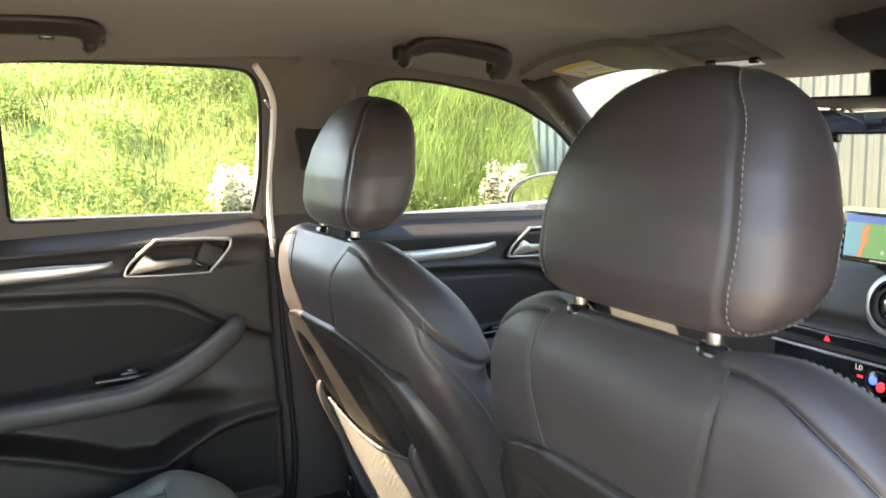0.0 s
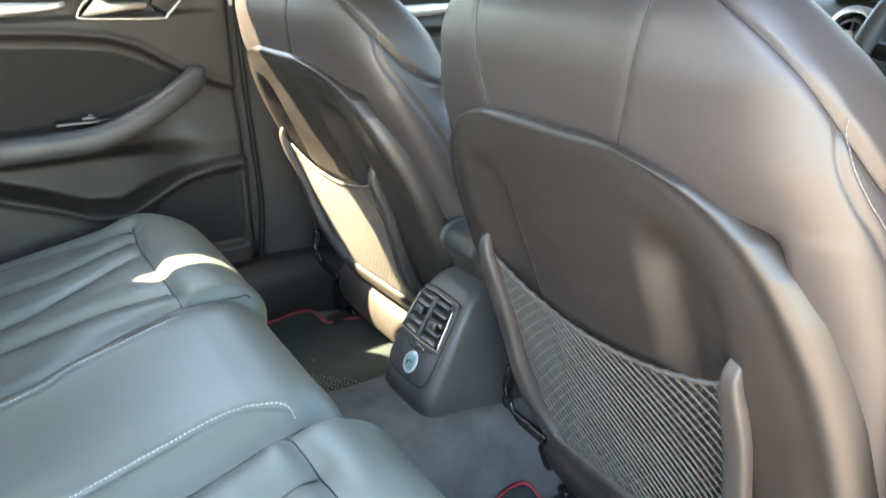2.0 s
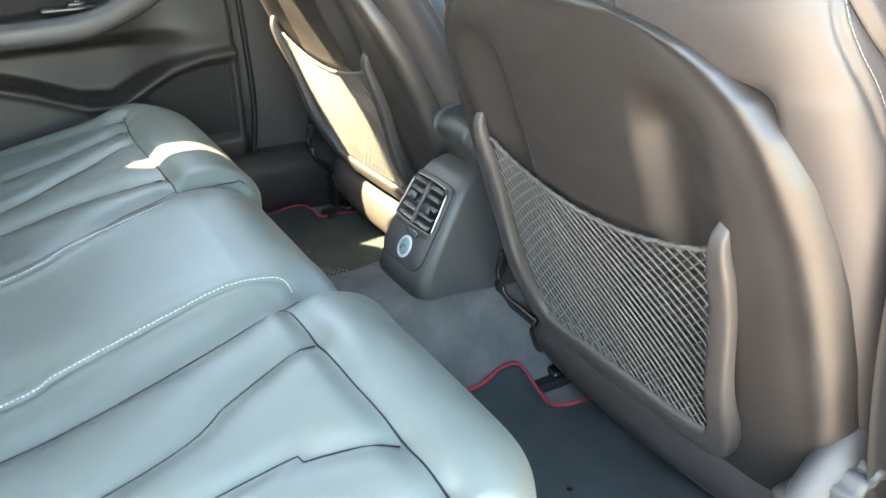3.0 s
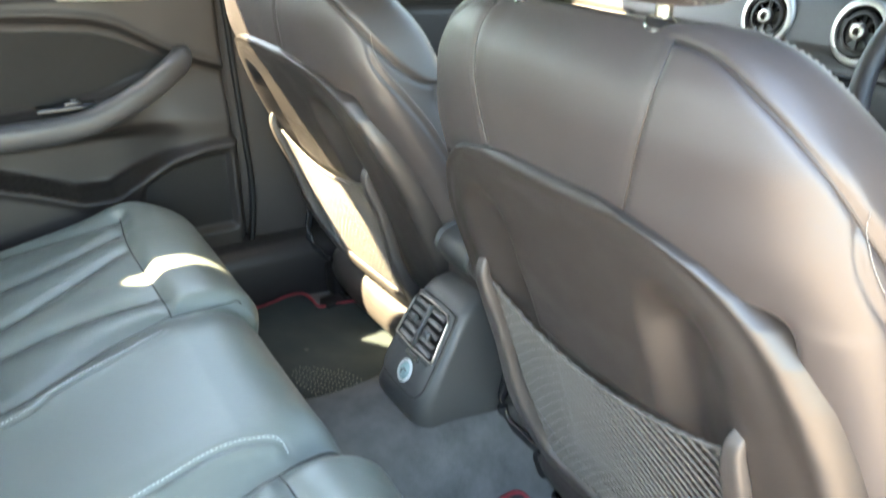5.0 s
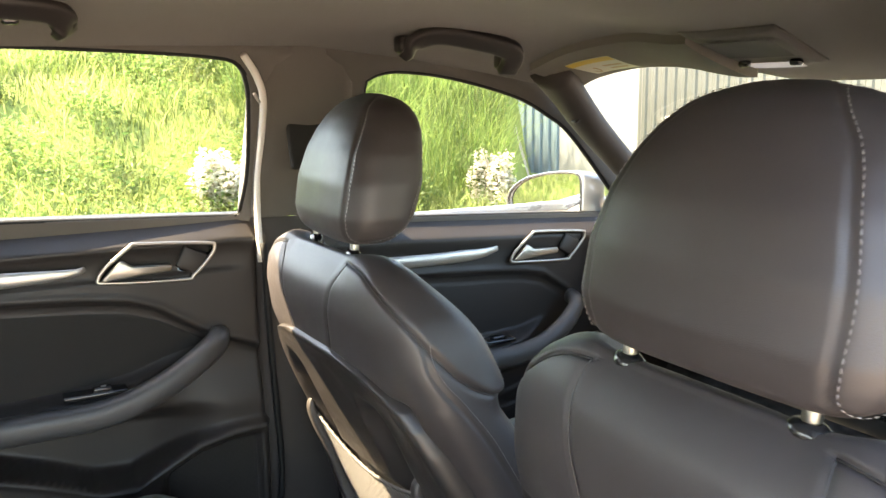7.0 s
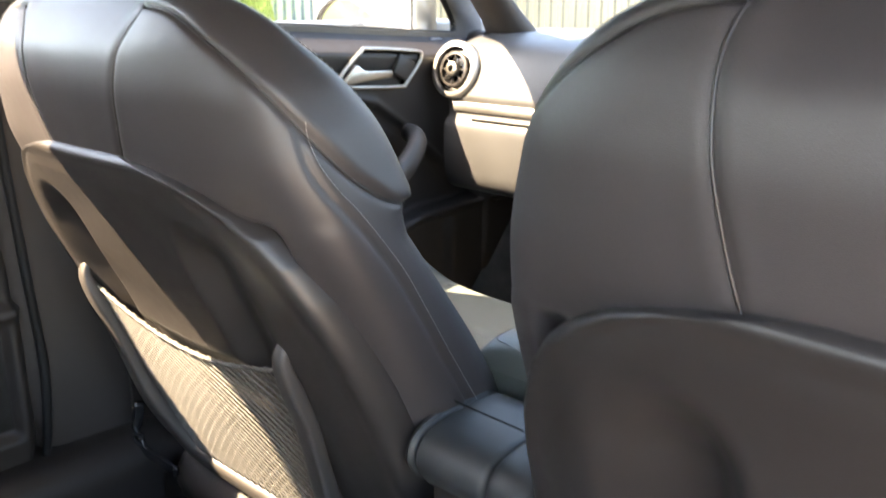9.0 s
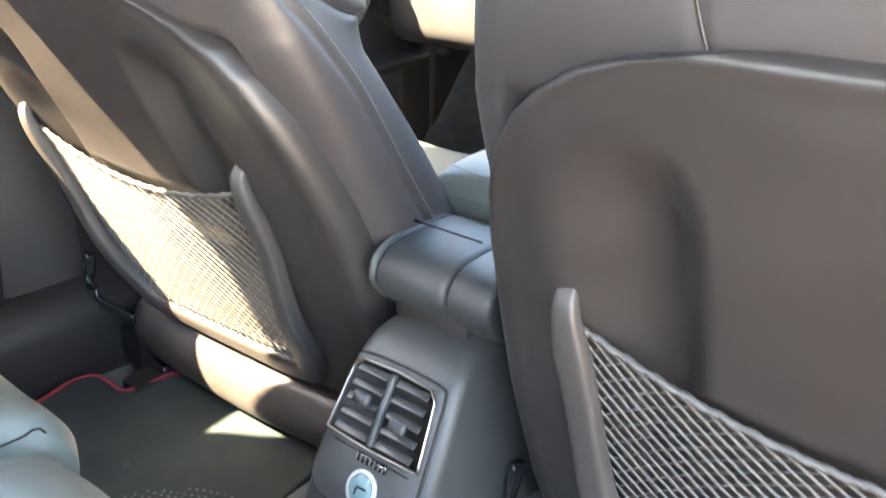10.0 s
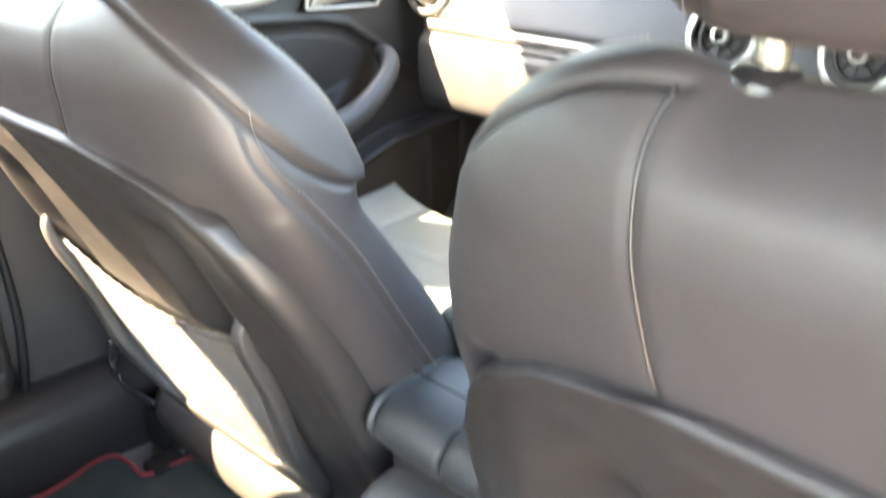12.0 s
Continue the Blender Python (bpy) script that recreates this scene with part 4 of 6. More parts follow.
def padded_back(inner):
    """The leather backrest with its seams, piping and stitching; inner draws the two back seams together."""
    P, N = backrest_grid()
    seams = seam_lines(P, N, inner)
    wing_gate = smooth01(0.720, 0.732, P[..., 2]) * smooth01(0.865, 0.79, P[..., 2])
    G = groove(P, N, seams["back"], 0.0016, 0.0030, 0.0003)
    G = groove(G, N, seams["shoulder"], 0.0032, 0.0028, 0.0003)
    G = groove(G, N, seams["flank"], 0.0024, 0.0026, 0.0004)
    ahead = smooth01(0.000, 0.012, G[..., 1] - np.interp(G[..., 2], [0.715, 0.722, 0.735, 0.768, 0.814, 0.854, 0.872, 0.893], [0.62, 0.572, 0.531, 0.493, 0.459, 0.439, 0.434, 0.431]))
    G = G + N * (0.0045 * ahead * wing_gate * smooth01(0.10, 0.17, np.abs(P[..., 0] - SX)))[..., None]
    backrest = part("backrest", sheet(G, wrap=True), LEATHER, seat, "black leather backrest with stitched seams")
    for ln in seams["flank"]:
        part("stitching", stitches(on_grid(G, N, ln + (0, 0.007, 0.005), 0.0012)[0], 0.0048, 0.00050, 0.0038), THREAD, backrest, "pale twin-needle stitching")
    for ln in seams["back"] + seams["shoulder"]:
        q = on_grid(G, N, ln, 0.0004)[0]
        for _ in range(4):
            q[1:-1] = 0.25 * q[:-2] + 0.5 * q[1:-1] + 0.25 * q[2:]
        part("piping", tube(q, 0.0009, sides=8, up=(0, -1, 0.1)), SHELL, backrest, "raised black leather piping")
    for s in (1, -1):
        ln = resample([(SX + s * 0.150, 0.470, 0.914), (SX + s * 0.195, 0.497, 0.890), (SX + s * 0.220, 0.532, 0.845), (SX + s * 0.238, 0.566, 0.790), (SX + s * 0.246, 0.582, 0.750), (SX + s * 0.248, 0.580, 0.730)], 60)
        part("wing_stitching", stitches(on_grid(G, N, ln, 0.0010)[0], 0.0055, 0.00062, 0.0032), THREAD, backrest, "pale stitching along the wing edge")
    return backrest


seat = thing("front_seat", (SX, 0.75, 0.16), "black leather front seat with plastic back shell and net", "car seat", "front seats")
shell = part("back_shell", sheet(shell_grid()), SHELL, seat, "hollowed dark plastic back shell")
fr_mesh, fr_path = net_frame()
part("net_frame", fr_mesh, NET_BAR, seat, "U-shaped grey plastic net bar")
part("pocket_net", net_mesh(), CORD, seat, "elastic diamond-mesh pocket net")
rope = resample([net_point(s, 1.0) for s in np.linspace(0, 1, 15)], 90)
tw = np.arange(90) * 1.3
rope2 = rope + np.stack([0 * tw, 0.001 * np.cos(tw), 0.001 * np.sin(tw)], 1)
part("net_hem", join(tube(rope2, 0.0026, sides=6), tube(rope2[:, :] * 1.0 + np.stack([0 * tw, -0.002 * np.cos(tw), -0.002 * np.sin(tw)], 1), 0.0018, sides=5)), CORD, seat, "twisted elastic hem cord")
roll = resample([(SX - 0.225, 0.609, 0.262), (SX - 0.15, 0.602, 0.256), (SX, 0.598, 0.253), (SX + 0.15, 0.602, 0.256), (SX + 0.225, 0.609, 0.262)], 30)
part("lower_roll", tube(roll - (0, 0, 0.014), 0.022, 0.042, sides=16), NET_BAR, seat, "padded roll under the back shell")

HP, HN = headrest_grid()
hl = []
for s in (1, -1):
    hl.append(on_grid(HP, HN, resample([(SX + s * 0.128, 0.510, 0.934), (SX + s * 0.126, 0.478, 0.926), (SX + s * 0.116, 0.448, 0.924), (SX + s * 0.108, 0.430, 0.932), (SX + s * 0.112, 0.421, 0.955), (SX + s * 0.115, 0.424, 1.00), (SX + s * 0.105, 0.438, 1.05), (SX + s * 0.092, 0.455, 1.085), (SX + s * 0.070, 0.474, 1.107), (SX + s * 0.052, 0.498, 1.118), (SX + s * 0.044, 0.525, 1.116)], 90), 0.0)[0])
HG = groove(HP, HN, hl, 0.0020, 0.0026, 0.0003)
headrest = part("headrest", sheet(HG, wrap=True), LEATHER, seat, "rounded black leather headrest")
for ln in hl:
    part("stitching", stitches(on_grid(HG, HN, ln + ((ln - (SX, ln[:, 1].mean(), 0)) * (0.05, 0, 0)) + (0, 0.003, 0), 0.0012)[0], 0.0056, 0.00062, 0.0034), THREAD, headrest, "pale contrast stitching")
for s in (1, -1):
    ln = resample([(SX + s * 0.115, 0.485, 0.931), (SX + s * 0.134, 0.508, 0.965), (SX + s * 0.134, 0.530, 1.00), (SX + s * 0.118, 0.548, 1.05), (SX + s * 0.088, 0.552, 1.09)], 60)
    part("rim_stitching", stitches(on_grid(HG, HN, ln, 0.0010)[0], 0.0056, 0.0006, 0.0032), THREAD, headrest, "pale stitching round the front pad")
for s in (1, -1):
    px = SX + s * 0.084
    post = part("headrest_post", tube(np.array([(px, 0.446, 0.87), (px, 0.450, 0.95)]), 0.0065, sides=14), CHROME, seat, "chrome headrest post")
    part("post_collar", tube(resample([(px, 0.446, 0.890), (px, 0.446, 0.904), (px, 0.446, 0.909)], 6), 0.019, 0.011, sides=16, up=(0, 1, 0), taper=(1.0, 1, 1, 0.95, 0.85, 0.6)), GLOSS_BLACK, post, "black plastic collar")

# cushion with side bolsters
U, V = np.meshgrid(np.linspace(-1, 1, 70), np.linspace(0, 1, 60))
X = SX + U * 0.262
Y = 0.66 + V * 0.50
Z = 0.392 + 0.03 * V + 0.055 * np.abs(U) ** 3.5 - 0.10 * smooth01(0.90, 1.0, V) - 0.13 * smooth01(0.93, 1.0, np.abs(U))
P = np.stack([X, Y, Z], 2)
N = grid_normals(P)
N = N * np.sign(N[..., 2:3])
G = groove(P, N, [resample([(SX + s * 0.17, 0.68, 0.40), (SX + s * 0.175, 0.9, 0.42), (SX + s * 0.16, 1.1, 0.43)], 20) * (1, 1, 1) for s in (1, -1)] + [resample([(SX - 0.17, 0.98, 0.42), (SX, 0.99, 0.415), (SX + 0.17, 0.98, 0.42)], 16)], 0.004, 0.006)
low = G.copy(); low[..., 2] = 0.27
# paler leather here paints in the sky reflected from the windscreen
part("seat_cushion", join(sheet(G), *[sheet(np.stack([G[i], low[i]])) for i in rim_idx]), LEATHER_SKYLIT, seat, "black leather seat cushion")
part("seat_base", join(rbox((SX, 0.88, 0.255), (0.46, 0.46, 0.06), 0.02), rbox((SX, 0.90, 0.20), (0.40, 0.40, 0.06), 0.01)), PLASTIC, seat)
for s in (1, -1):
    part("seat_rail", rbox((SX + s * 0.20, 0.86, 0.165), (0.045, 0.62, 0.03), 0.006), RUBBER, seat, "black steel seat rail")
    part("rail_cover", rbox((SX + s * 0.205, 0.615, 0.175), (0.045, 0.04, 0.028), 0.006), GLOSS_BLACK, seat)
for s in (1, -1):
    hoop = resample([(SX + s * 0.290, 0.575, 0.350), (SX + s * 0.291, 0.568, 0.310), (SX + s * 0.286, 0.571, 0.280), (SX + s * 0.252, 0.577, 0.270), (SX + s * 0.217, 0.583, 0.262)], 24)
    part("recliner_bar", tube(hoop, 0.004, 0.008, sides=12, square=0.6), GLOSS_BLACK, seat, "black metal side bracket")
    part("bracket_foot", rbox((SX + s * 0.245, 0.605, 0.205), (0.050, 0.035, 0.070), 0.008), RUBBER, seat, "black foot of the seat frame")

# the other seat stands a little askew, its back reclined further
YAW, PIVOT = 2.2, (SX - 0.73, 0.46)
passenger = copy_thing(seat, pose(PIVOT[0] - 0.29 * math.sin(radians(YAW)), PIVOT[1] + 0.29 * math.cos(radians(YAW)), 0.16, 0, 0, YAW))
hinge = Matrix.Translation((0, -0.29, 0.54)) @ Matrix.Rotation(radians(4.2), 4, "X") @ Matrix.Translation((0, 0.29, -0.54))
padded_back(0.028).parent = passenger
padded_back(0.0)
for o in passenger.children:
    if o.name.split(".")[0] in ("backrest", "back_shell", "net_frame", "pocket_net", "net_hem"):
        o.matrix_basis = hinge @ o.matrix_basis
    elif o.name.startswith("headrest"):
        o.matrix_basis = Matrix.Translation((0.004, -0.285, 0)) @ Matrix.Rotation(radians(-5), 4, "Z") @ Matrix.Translation((0, 0.285, 0)) @ o.matrix_basis

# side trim and recliner wheel on the outer flank of the seat by the open door
trim = resample([(0.648, 0.50, 0.245), (0.652, 0.535, 0.330), (0.652, 0.60, 0.385), (0.650, 0.70, 0.375), (0.648, 0.95, 0.34)], 40)
part("side_trim", tube(trim, 0.022, 0.030, sides=14), SOFT_TOP, seat, "grey moulded seat side trim")
part("side_trim_panel", rbox((0.640, 0.75, 0.27), (0.03, 0.48, 0.16), 0.012), PLASTIC, seat)
aa = np.linspace(0, 2 * np.pi, 96, endpoint=False)
rr = 0.050 + 0.0016 * np.sign(np.sin(aa * 16))
rows = [[(0.665 + dx, 0.580 + rr[i] * sc * math.cos(aa[i]), 0.335 + rr[i] * sc * math.sin(aa[i])) for i in range(96)] for dx, sc in ((0.0, 1.0), (0.020, 1.0), (0.026, 0.94), (0.026, 0.80), (0.022, 0.74), (0.023, 0.02))]
part("recliner_wheel", sheet(np.array(rows), wrap=True), SOFT_TOP, seat, "ribbed grey recliner wheel")

# seat belt hanging beside the centre pillar
belt = thing("seat_belt", (0.685, 0.52, 0.16), "brown-black woven seat belt hanging by the centre pillar", "seat belt")
line = resample([(0.640, 0.515, 1.06), (0.672, 0.535, 0.80), (0.682, 0.558, 0.50), (0.690, 0.600, 0.30), (0.695, 0.62, 0.19)], 40)
part("webbing", tube(line, 0.0012, 0.023, sides=8, up=(0, 1, 0)), RUBBER, belt)

# ---------------------------------------------------------------- rear bench
def bench_z(x, y):
    """Height of the rear cushion, sloping down to the back."""
    z = np.interp(y, [-0.45, -0.30, -0.06, 0.17, 0.24, 0.30], [0.372, 0.378, 0.404, 0.446, 0.449, 0.447])
    ax = np.abs(x - 0.045)
    side = smooth01(0.185, 0.225, ax)
    z = z + 0.010 * side * smooth01(0.12, 0.20, y)
    z = z + 0.010 * side * np.sin(np.clip((ax - 0.2) / 0.42, 0, 1) * math.pi) * 0.6
    z = z + 0.014 * (1 - smooth01(0.10, 0.19, ax))
    z = z - 0.05 * smooth01(0.60, 0.66, np.abs(x))
    return z


xs = np.linspace(-0.645, 0.645, 480)
prof = []
for x in xs:
    out = 0.285 if abs(x - 0.045) > 0.2 else 0.275
    out = out + 0.014 * smooth01(0.19, 0.225, abs(x - 0.045)) - 0.05 * smooth01(0.50, 0.64, abs(x)) ** 2
    ys = np.concatenate([np.linspace(-0.45, out - 0.075, 190), out - 0.075 + 0.075 * np.sin(np.linspace(0, 1, 26)[1:] * math.pi / 2)])
    col = []
    for y in ys:
        u = max(0.0, (y - (out - 0.075)) / 0.075)
        col.append((x, y, bench_z(x, min(y, 0.30)) - 0.060 * (1 - math.sqrt(max(0.0, 1 - u * u)))))
    zl = col[-1][2]
    for d, b in ((0.012, 0.0), (0.03, 0.003), (0.06, 0.012), (0.10, 0.03), (0.16, 0.045), (0.24, 0.05)):
        col.append((x, out - b, zl - d))
    prof.append(col)
P = np.array(prof)
N = grid_normals(P)
N = N * np.sign(N[:, 60:61, 2:3])


def bench_line(pts, n=40):
    q = resample([(a, b, 0) for a, b in pts], n)
    q[:, 2] = [float(bench_z(np.array(a), np.array(min(b, 0.3)))) for a, b in q[:, :2]]
    return q


deep, fine, sew = [], [], []
# cross seams behind the front rolls, ends of the centre place, flutes of the two places
deep += [bench_line([(-0.56, 0.175), (-0.40, 0.163), (-0.152, 0.172)]), bench_line([(0.240, 0.188), (0.40, 0.190), (0.62, 0.195)])]
deep += [bench_line([(-0.156, 0.173), (-0.145, 0.08), (-0.105, -0.002), (-0.075, -0.07), (-0.03, -0.4)]), bench_line([(0.240, 0.188), (0.285, -0.04), (0.31, -0.4)])]
deep += [bench_line([(-0.152, 0.172), (-0.150, 0.23), (-0.145, 0.29)], 14), bench_line([(0.240, 0.188), (0.228, 0.24), (0.222, 0.29)], 14)]
fine += [bench_line([(-0.211, 0.163), (-0.236, 0.052), (-0.225, -0.064), (-0.20, -0.4)]), bench_line([(-0.399, 0.145), (-0.338, 0.025), (-0.305, -0.059), (-0.28, -0.3)]), bench_line([(-0.48, 0.158), (-0.44, -0.03), (-0.43, -0.4)]), bench_line([(-0.545, 0.17), (-0.58, -0.02), (-0.59, -0.4)])]
fine += [bench_line([(0.338, 0.186), (0.345, 0.14), (0.362, 0.09), (0.400, 0.0), (0.44, -0.4)]), bench_line([(0.518, 0.188), (0.497, 0.154), (0.480, 0.12), (0.468, 0.07), (0.48, -0.4)]), bench_line([(0.585, 0.193), (0.60, 0.03), (0.61, -0.4)])]
sew += [bench_line([(0.222, 0.209), (0.205, 0.206), (0.195, 0.190), (0.184, 0.142), (0.190, 0.079), (0.195, 0.037), (0.206, -0.039), (0.220, -0.091), (0.25, -0.4)], 90), bench_line([(-0.100, 0.150), (-0.079, 0.082), (-0.055, 0.007), (-0.029, -0.061), (0.0, -0.4)], 60)]
G = groove(P, N, deep, 0.0075, 0.0160, 0.0025)
G = groove(G, N, deep, 0.0090, 0.0040)
G = groove(G, N, fine, 0.0058, 0.0150, 0.0020)
G = groove(G, N, fine, 0.0030, 0.0030)
G = groove(G, N, sew, 0.0034, 0.0036, 0.0014)
bench = thing("rear_bench", (0.0, 0.0, 0.16), "black leather rear bench with fluted cushions", "car seat")
cushion = part("bench_cushion", sheet(G), LEATHER_SKYLIT, bench, "fluted black leather bench cushion")
# thin black lines in the grooves stand in for crease shade
for ln in deep + fine:
    part("seam_shade", tube(on_grid(G, N, ln, -0.0002)[0], 0.0010, sides=6), RUBBER, cushion, "black line standing for shade in the seam")
for ln in sew:
    part("stitching", stitches(on_grid(G, N, ln + (-0.005, 0, 0), 0.0012)[0], 0.0050, 0.00065, 0.0034), PALE_THREAD, cushion, "pale stitching")
for s in (1, -1):
    ex = s * 0.645
    col = G[-1 if s == 1 else 0]
    back = col.copy(); back[:, 2] = np.minimum(back[:, 2], 0.2)
    part("cushion_end", sheet(np.stack([col, back])), LEATHER_SKYLIT, bench)
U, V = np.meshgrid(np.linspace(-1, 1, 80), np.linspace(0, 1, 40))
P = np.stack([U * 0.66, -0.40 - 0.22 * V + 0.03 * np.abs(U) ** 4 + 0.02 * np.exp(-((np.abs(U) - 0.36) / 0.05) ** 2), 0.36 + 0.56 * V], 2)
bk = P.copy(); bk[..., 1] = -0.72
part("bench_backrest", join(sheet(P), *[sheet(np.stack([P[i], bk[i]])) for i in rim_idx]), LEATHER_SKYLIT, bench, "upright black leather backrest")


# ---------------------------------------------------------------- centre console
console = thing("centre_console", (0.0, 0.60, 0.25), "dark plastic centre console with rear air vents and armrest", "centre console")


def console_outline(z, yf, w, r, sh):
    """One level of the console in plan: rounded towards the rear bench, widening forwards."""
    pts = [(-w - 0.035, 1.20), (-w - 0.018, 0.85), (-w - 0.006, 0.62), (-w, yf + r + 0.02), (-w, yf + r)]
    pts += [(-w + r - r * math.cos(t), yf + r - r * math.sin(t)) for t in np.linspace(0.2, math.pi / 2 - 0.1, 6)]
    pts += [(-w * 0.4, yf - 0.001), (0.0, yf - 0.0015)]
    pts = pts + [(-a, b) for a, b in pts[-2::-1]]
    return [(a + sh, b, z) for a, b in pts]


rows = []
for z, yf, w, r, sh in ((0.250, 0.449, 0.078, 0.030, 0.002), (0.285, 0.441, 0.075, 0.030, 0.003), (0.300, 0.436, 0.073, 0.028, 0.005), (0.312, 0.434, 0.071, 0.026, 0.007), (0.330, 0.4405, 0.068, 0.022, 0.009), (0.36, 0.4585, 0.066, 0.018, 0.010),
                        (0.40, 0.4825, 0.063, 0.016, 0.010), (0.435, 0.5035, 0.060, 0.015, 0.010), (0.448, 0.5120, 0.058, 0.015, 0.010), (0.458, 0.5210, 0.055, 0.016, 0.010), (0.465, 0.5330, 0.050, 0.018, 0.010), (0.469, 0.5520, 0.040, 0.020, 0.010), (0.471, 0.590, 0.012, 0.008, 0.010)):
    rows.append(console_outline(z, yf, w, r, sh))
P = np.array(rows)
part("console_body", sheet(P), CONSOLE, console, "charcoal moulded console body")
part("split_line", tube(np.array([(0.0722, 0.552, 0.407), (0.0722, 0.532, 0.381), (0.0716, 0.517, 0.352), (0.0712, 0.499, 0.318), (0.0708, 0.486, 0.297)]), 0.0012, sides=5), SPECKLE_TRIM, console, "thin pale joint line")

# sloping rear face
F0, F1 = np.array((0.0, 0.4335, 0.318)), np.array((0.0, 0.5115, 0.4475))
fv = F1 - F0
FL = np.linalg.norm(fv)
fv /= FL
fn = np.array((0.0, -fv[2], fv[1]))
ROT = Matrix(((1, 0, 0), (0, fv[1], fn[1]), (0, fv[2], fn[2])))


def face(u, v, h=0.0):
    """A point of the rear face: u across, v up the slope, h out of it."""
    return F0 + np.array((0.010 + 1.09 * u, 0, 0)) + fv * v + fn * h


def face_loop(pts, h):
    return np.array([face(u, v, h) for u, v in pts])


outline = [(-0.049, 0.028), (-0.053, 0.042), (-0.051, 0.09), (-0.047, 0.142), (-0.040, 0.151), (0.0, 0.153), (0.040, 0.151), (0.047, 0.142), (0.051, 0.09), (0.053, 0.042), (0.049, 0.028), (0.038, 0.020), (0.0, 0.018), (-0.038, 0.020)]
L = resample(face_loop(outline, 0.004), 100, True)
c = L.mean(0)
plate_rows = [L - fn * 0.008, L, c + (L - c) * 0.975 + fn * 0.0015, c + (L - c) * 0.5 + fn * 0.0015, np.tile(c + fn * 0.0015, (100, 1))]
part("face_plate", sheet(np.array(plate_rows), wrap=True), CONSOLE, console, "grey rear face plate")
part("face_joint", tube(resample(face_loop(outline, 0.0035), 120, True), 0.0012, sides=6, closed=True), RUBBER, console)
vent = [(-0.049, 0.078), (-0.043, 0.138), (-0.036, 0.146), (0.0, 0.148), (0.036, 0.146), (0.043, 0.138), (0.049, 0.078), (0.0, 0.076)]
VL = np.concatenate([np.linspace(vent[i], vent[(i + 1) % 8], 10, endpoint=False) for i in range(8)])
VLp = face_loop(VL, 0.0085)
part("vent_surround", tube(VLp, 0.0011, 0.0020, sides=8, closed=True, up=tuple(fn)), CHROME, console, "satin metal vent surround")
vc = VLp.mean(0)
part("vent_duct", sheet(np.array([VLp - fn * 0.0010, VLp - fn * 0.0020, np.tile(vc - fn * 0.0024, (80, 1))]), wrap=True), RUBBER, console, "dark vent opening")
part("vent_divider", rbox(tuple(face(0, 0.112, 0.0105)), (0.006, 0.066, 0.007), 0.002, 2, ROT), CONSOLE, console)
for s in (-1, 1):
    for k in range(5):
        v = 0.084 + k * 0.0138
        w = 0.0425 - 0.0040 * k / 4 - 0.003
        tilt = ROT @ Euler((radians(-32), 0, 0)).to_matrix()
        part("slat", rbox(tuple(face(s * (0.003 + w / 2), v, 0.0095)), (w, 0.0075, 0.0020), 0.0008, 2, tilt), SLAT, console)
    part("vent_tab", rbox(tuple(face(s * 0.021, 0.111 - 0.004 * s, 0.0145)), (0.018, 0.012, 0.007), 0.003, 2, ROT), CONSOLE, console, "vent adjuster tab")
part("thumbwheel_slot", rbox(tuple(face(0.0, 0.070, 0.006)), (0.088, 0.0012, 0.002), 0.0005, 1, ROT), RUBBER, console)
wheel = part("thumbwheel", rbox(tuple(face(0.004, 0.067, 0.0065)), (0.036, 0.0085, 0.005), 0.002, 2, ROT), GLOSS_BLACK, console, "ribbed black thumbwheel")
part("wheel_rib", join(*[rbox(tuple(face(-0.010 + 0.0047 * i, 0.067, 0.0092)), (0.0012, 0.006, 0.001), 0.0003, 1, ROT) for i in range(7)]), SPECKLE_TRIM, wheel)
so = face(0.003, 0.042, 0.0075)
ring = part("socket_ring", disc(so, 0.0170, fn, 0.004, 40, 0.0135), WHITE_PLASTIC, console, "pale grey socket ring")
part("socket_cap", disc(so - fn * 0.0005, 0.0128, fn, 0.003, 32), SOCKET_FACE, ring, "pale teal socket cap")
part("cap_mark", join(rbox(tuple(face(0.004, 0.0435, 0.0082)), (0.011, 0.0018, 0.001), 0.0004, 1, ROT), rbox(tuple(face(-0.001, 0.039, 0.0082)), (0.0016, 0.007, 0.001), 0.0004, 1, ROT)), PLASTIC, ring)
# hinge drum, neck and padded armrest lid
part("hinge_neck", rbox((0.0, 0.580, 0.480), (0.085, 0.05, 0.03), 0.004), PLASTIC, console)
for x0, x1, nm in ((-0.070, -0.0585, "drum_end"), (-0.057, 0.0245, "hinge_drum"), (0.026, 0.074, "drum_end")):
    prof_d = [(0.528, 0.505), (0.522, 0.520), (0.527, 0.537), (0.545, 0.549), (0.575, 0.553), (0.64, 0.552), (0.66, 0.535), (0.65, 0.50), (0.61, 0.482), (0.56, 0.482), (0.54, 0.490)]
    lp = resample([(0, a + 0.018, b - 0.012) for a, b in prof_d], 48, True)
    cc = lp.mean(0)
    lp = cc + (lp - cc) * 0.93 - (0, 0, 0.005)
    rws = []
    for x, k in ((x0, 0.02), (x0, 0.90), (x0 + 0.003, 0.985), (x0 + 0.006, 1.0), (x1 - 0.006, 1.0), (x1 - 0.003, 0.985), (x1, 0.90), (x1, 0.02)):
        q = cc + (lp - cc) * k
        q[:, 0] = x
        rws.append(q)
    part(nm, sheet(np.array(rws), wrap=True), CONSOLE, console, "smooth grey armrest hinge drum")
part("drum_seam", rbox((-0.016, 0.600, 0.5425), (0.082, 0.0016, 0.002), 0.0006, 1), RUBBER, console)
U, V = np.meshgrid(np.linspace(-1, 1, 40), np.linspace(-1, 1, 50))
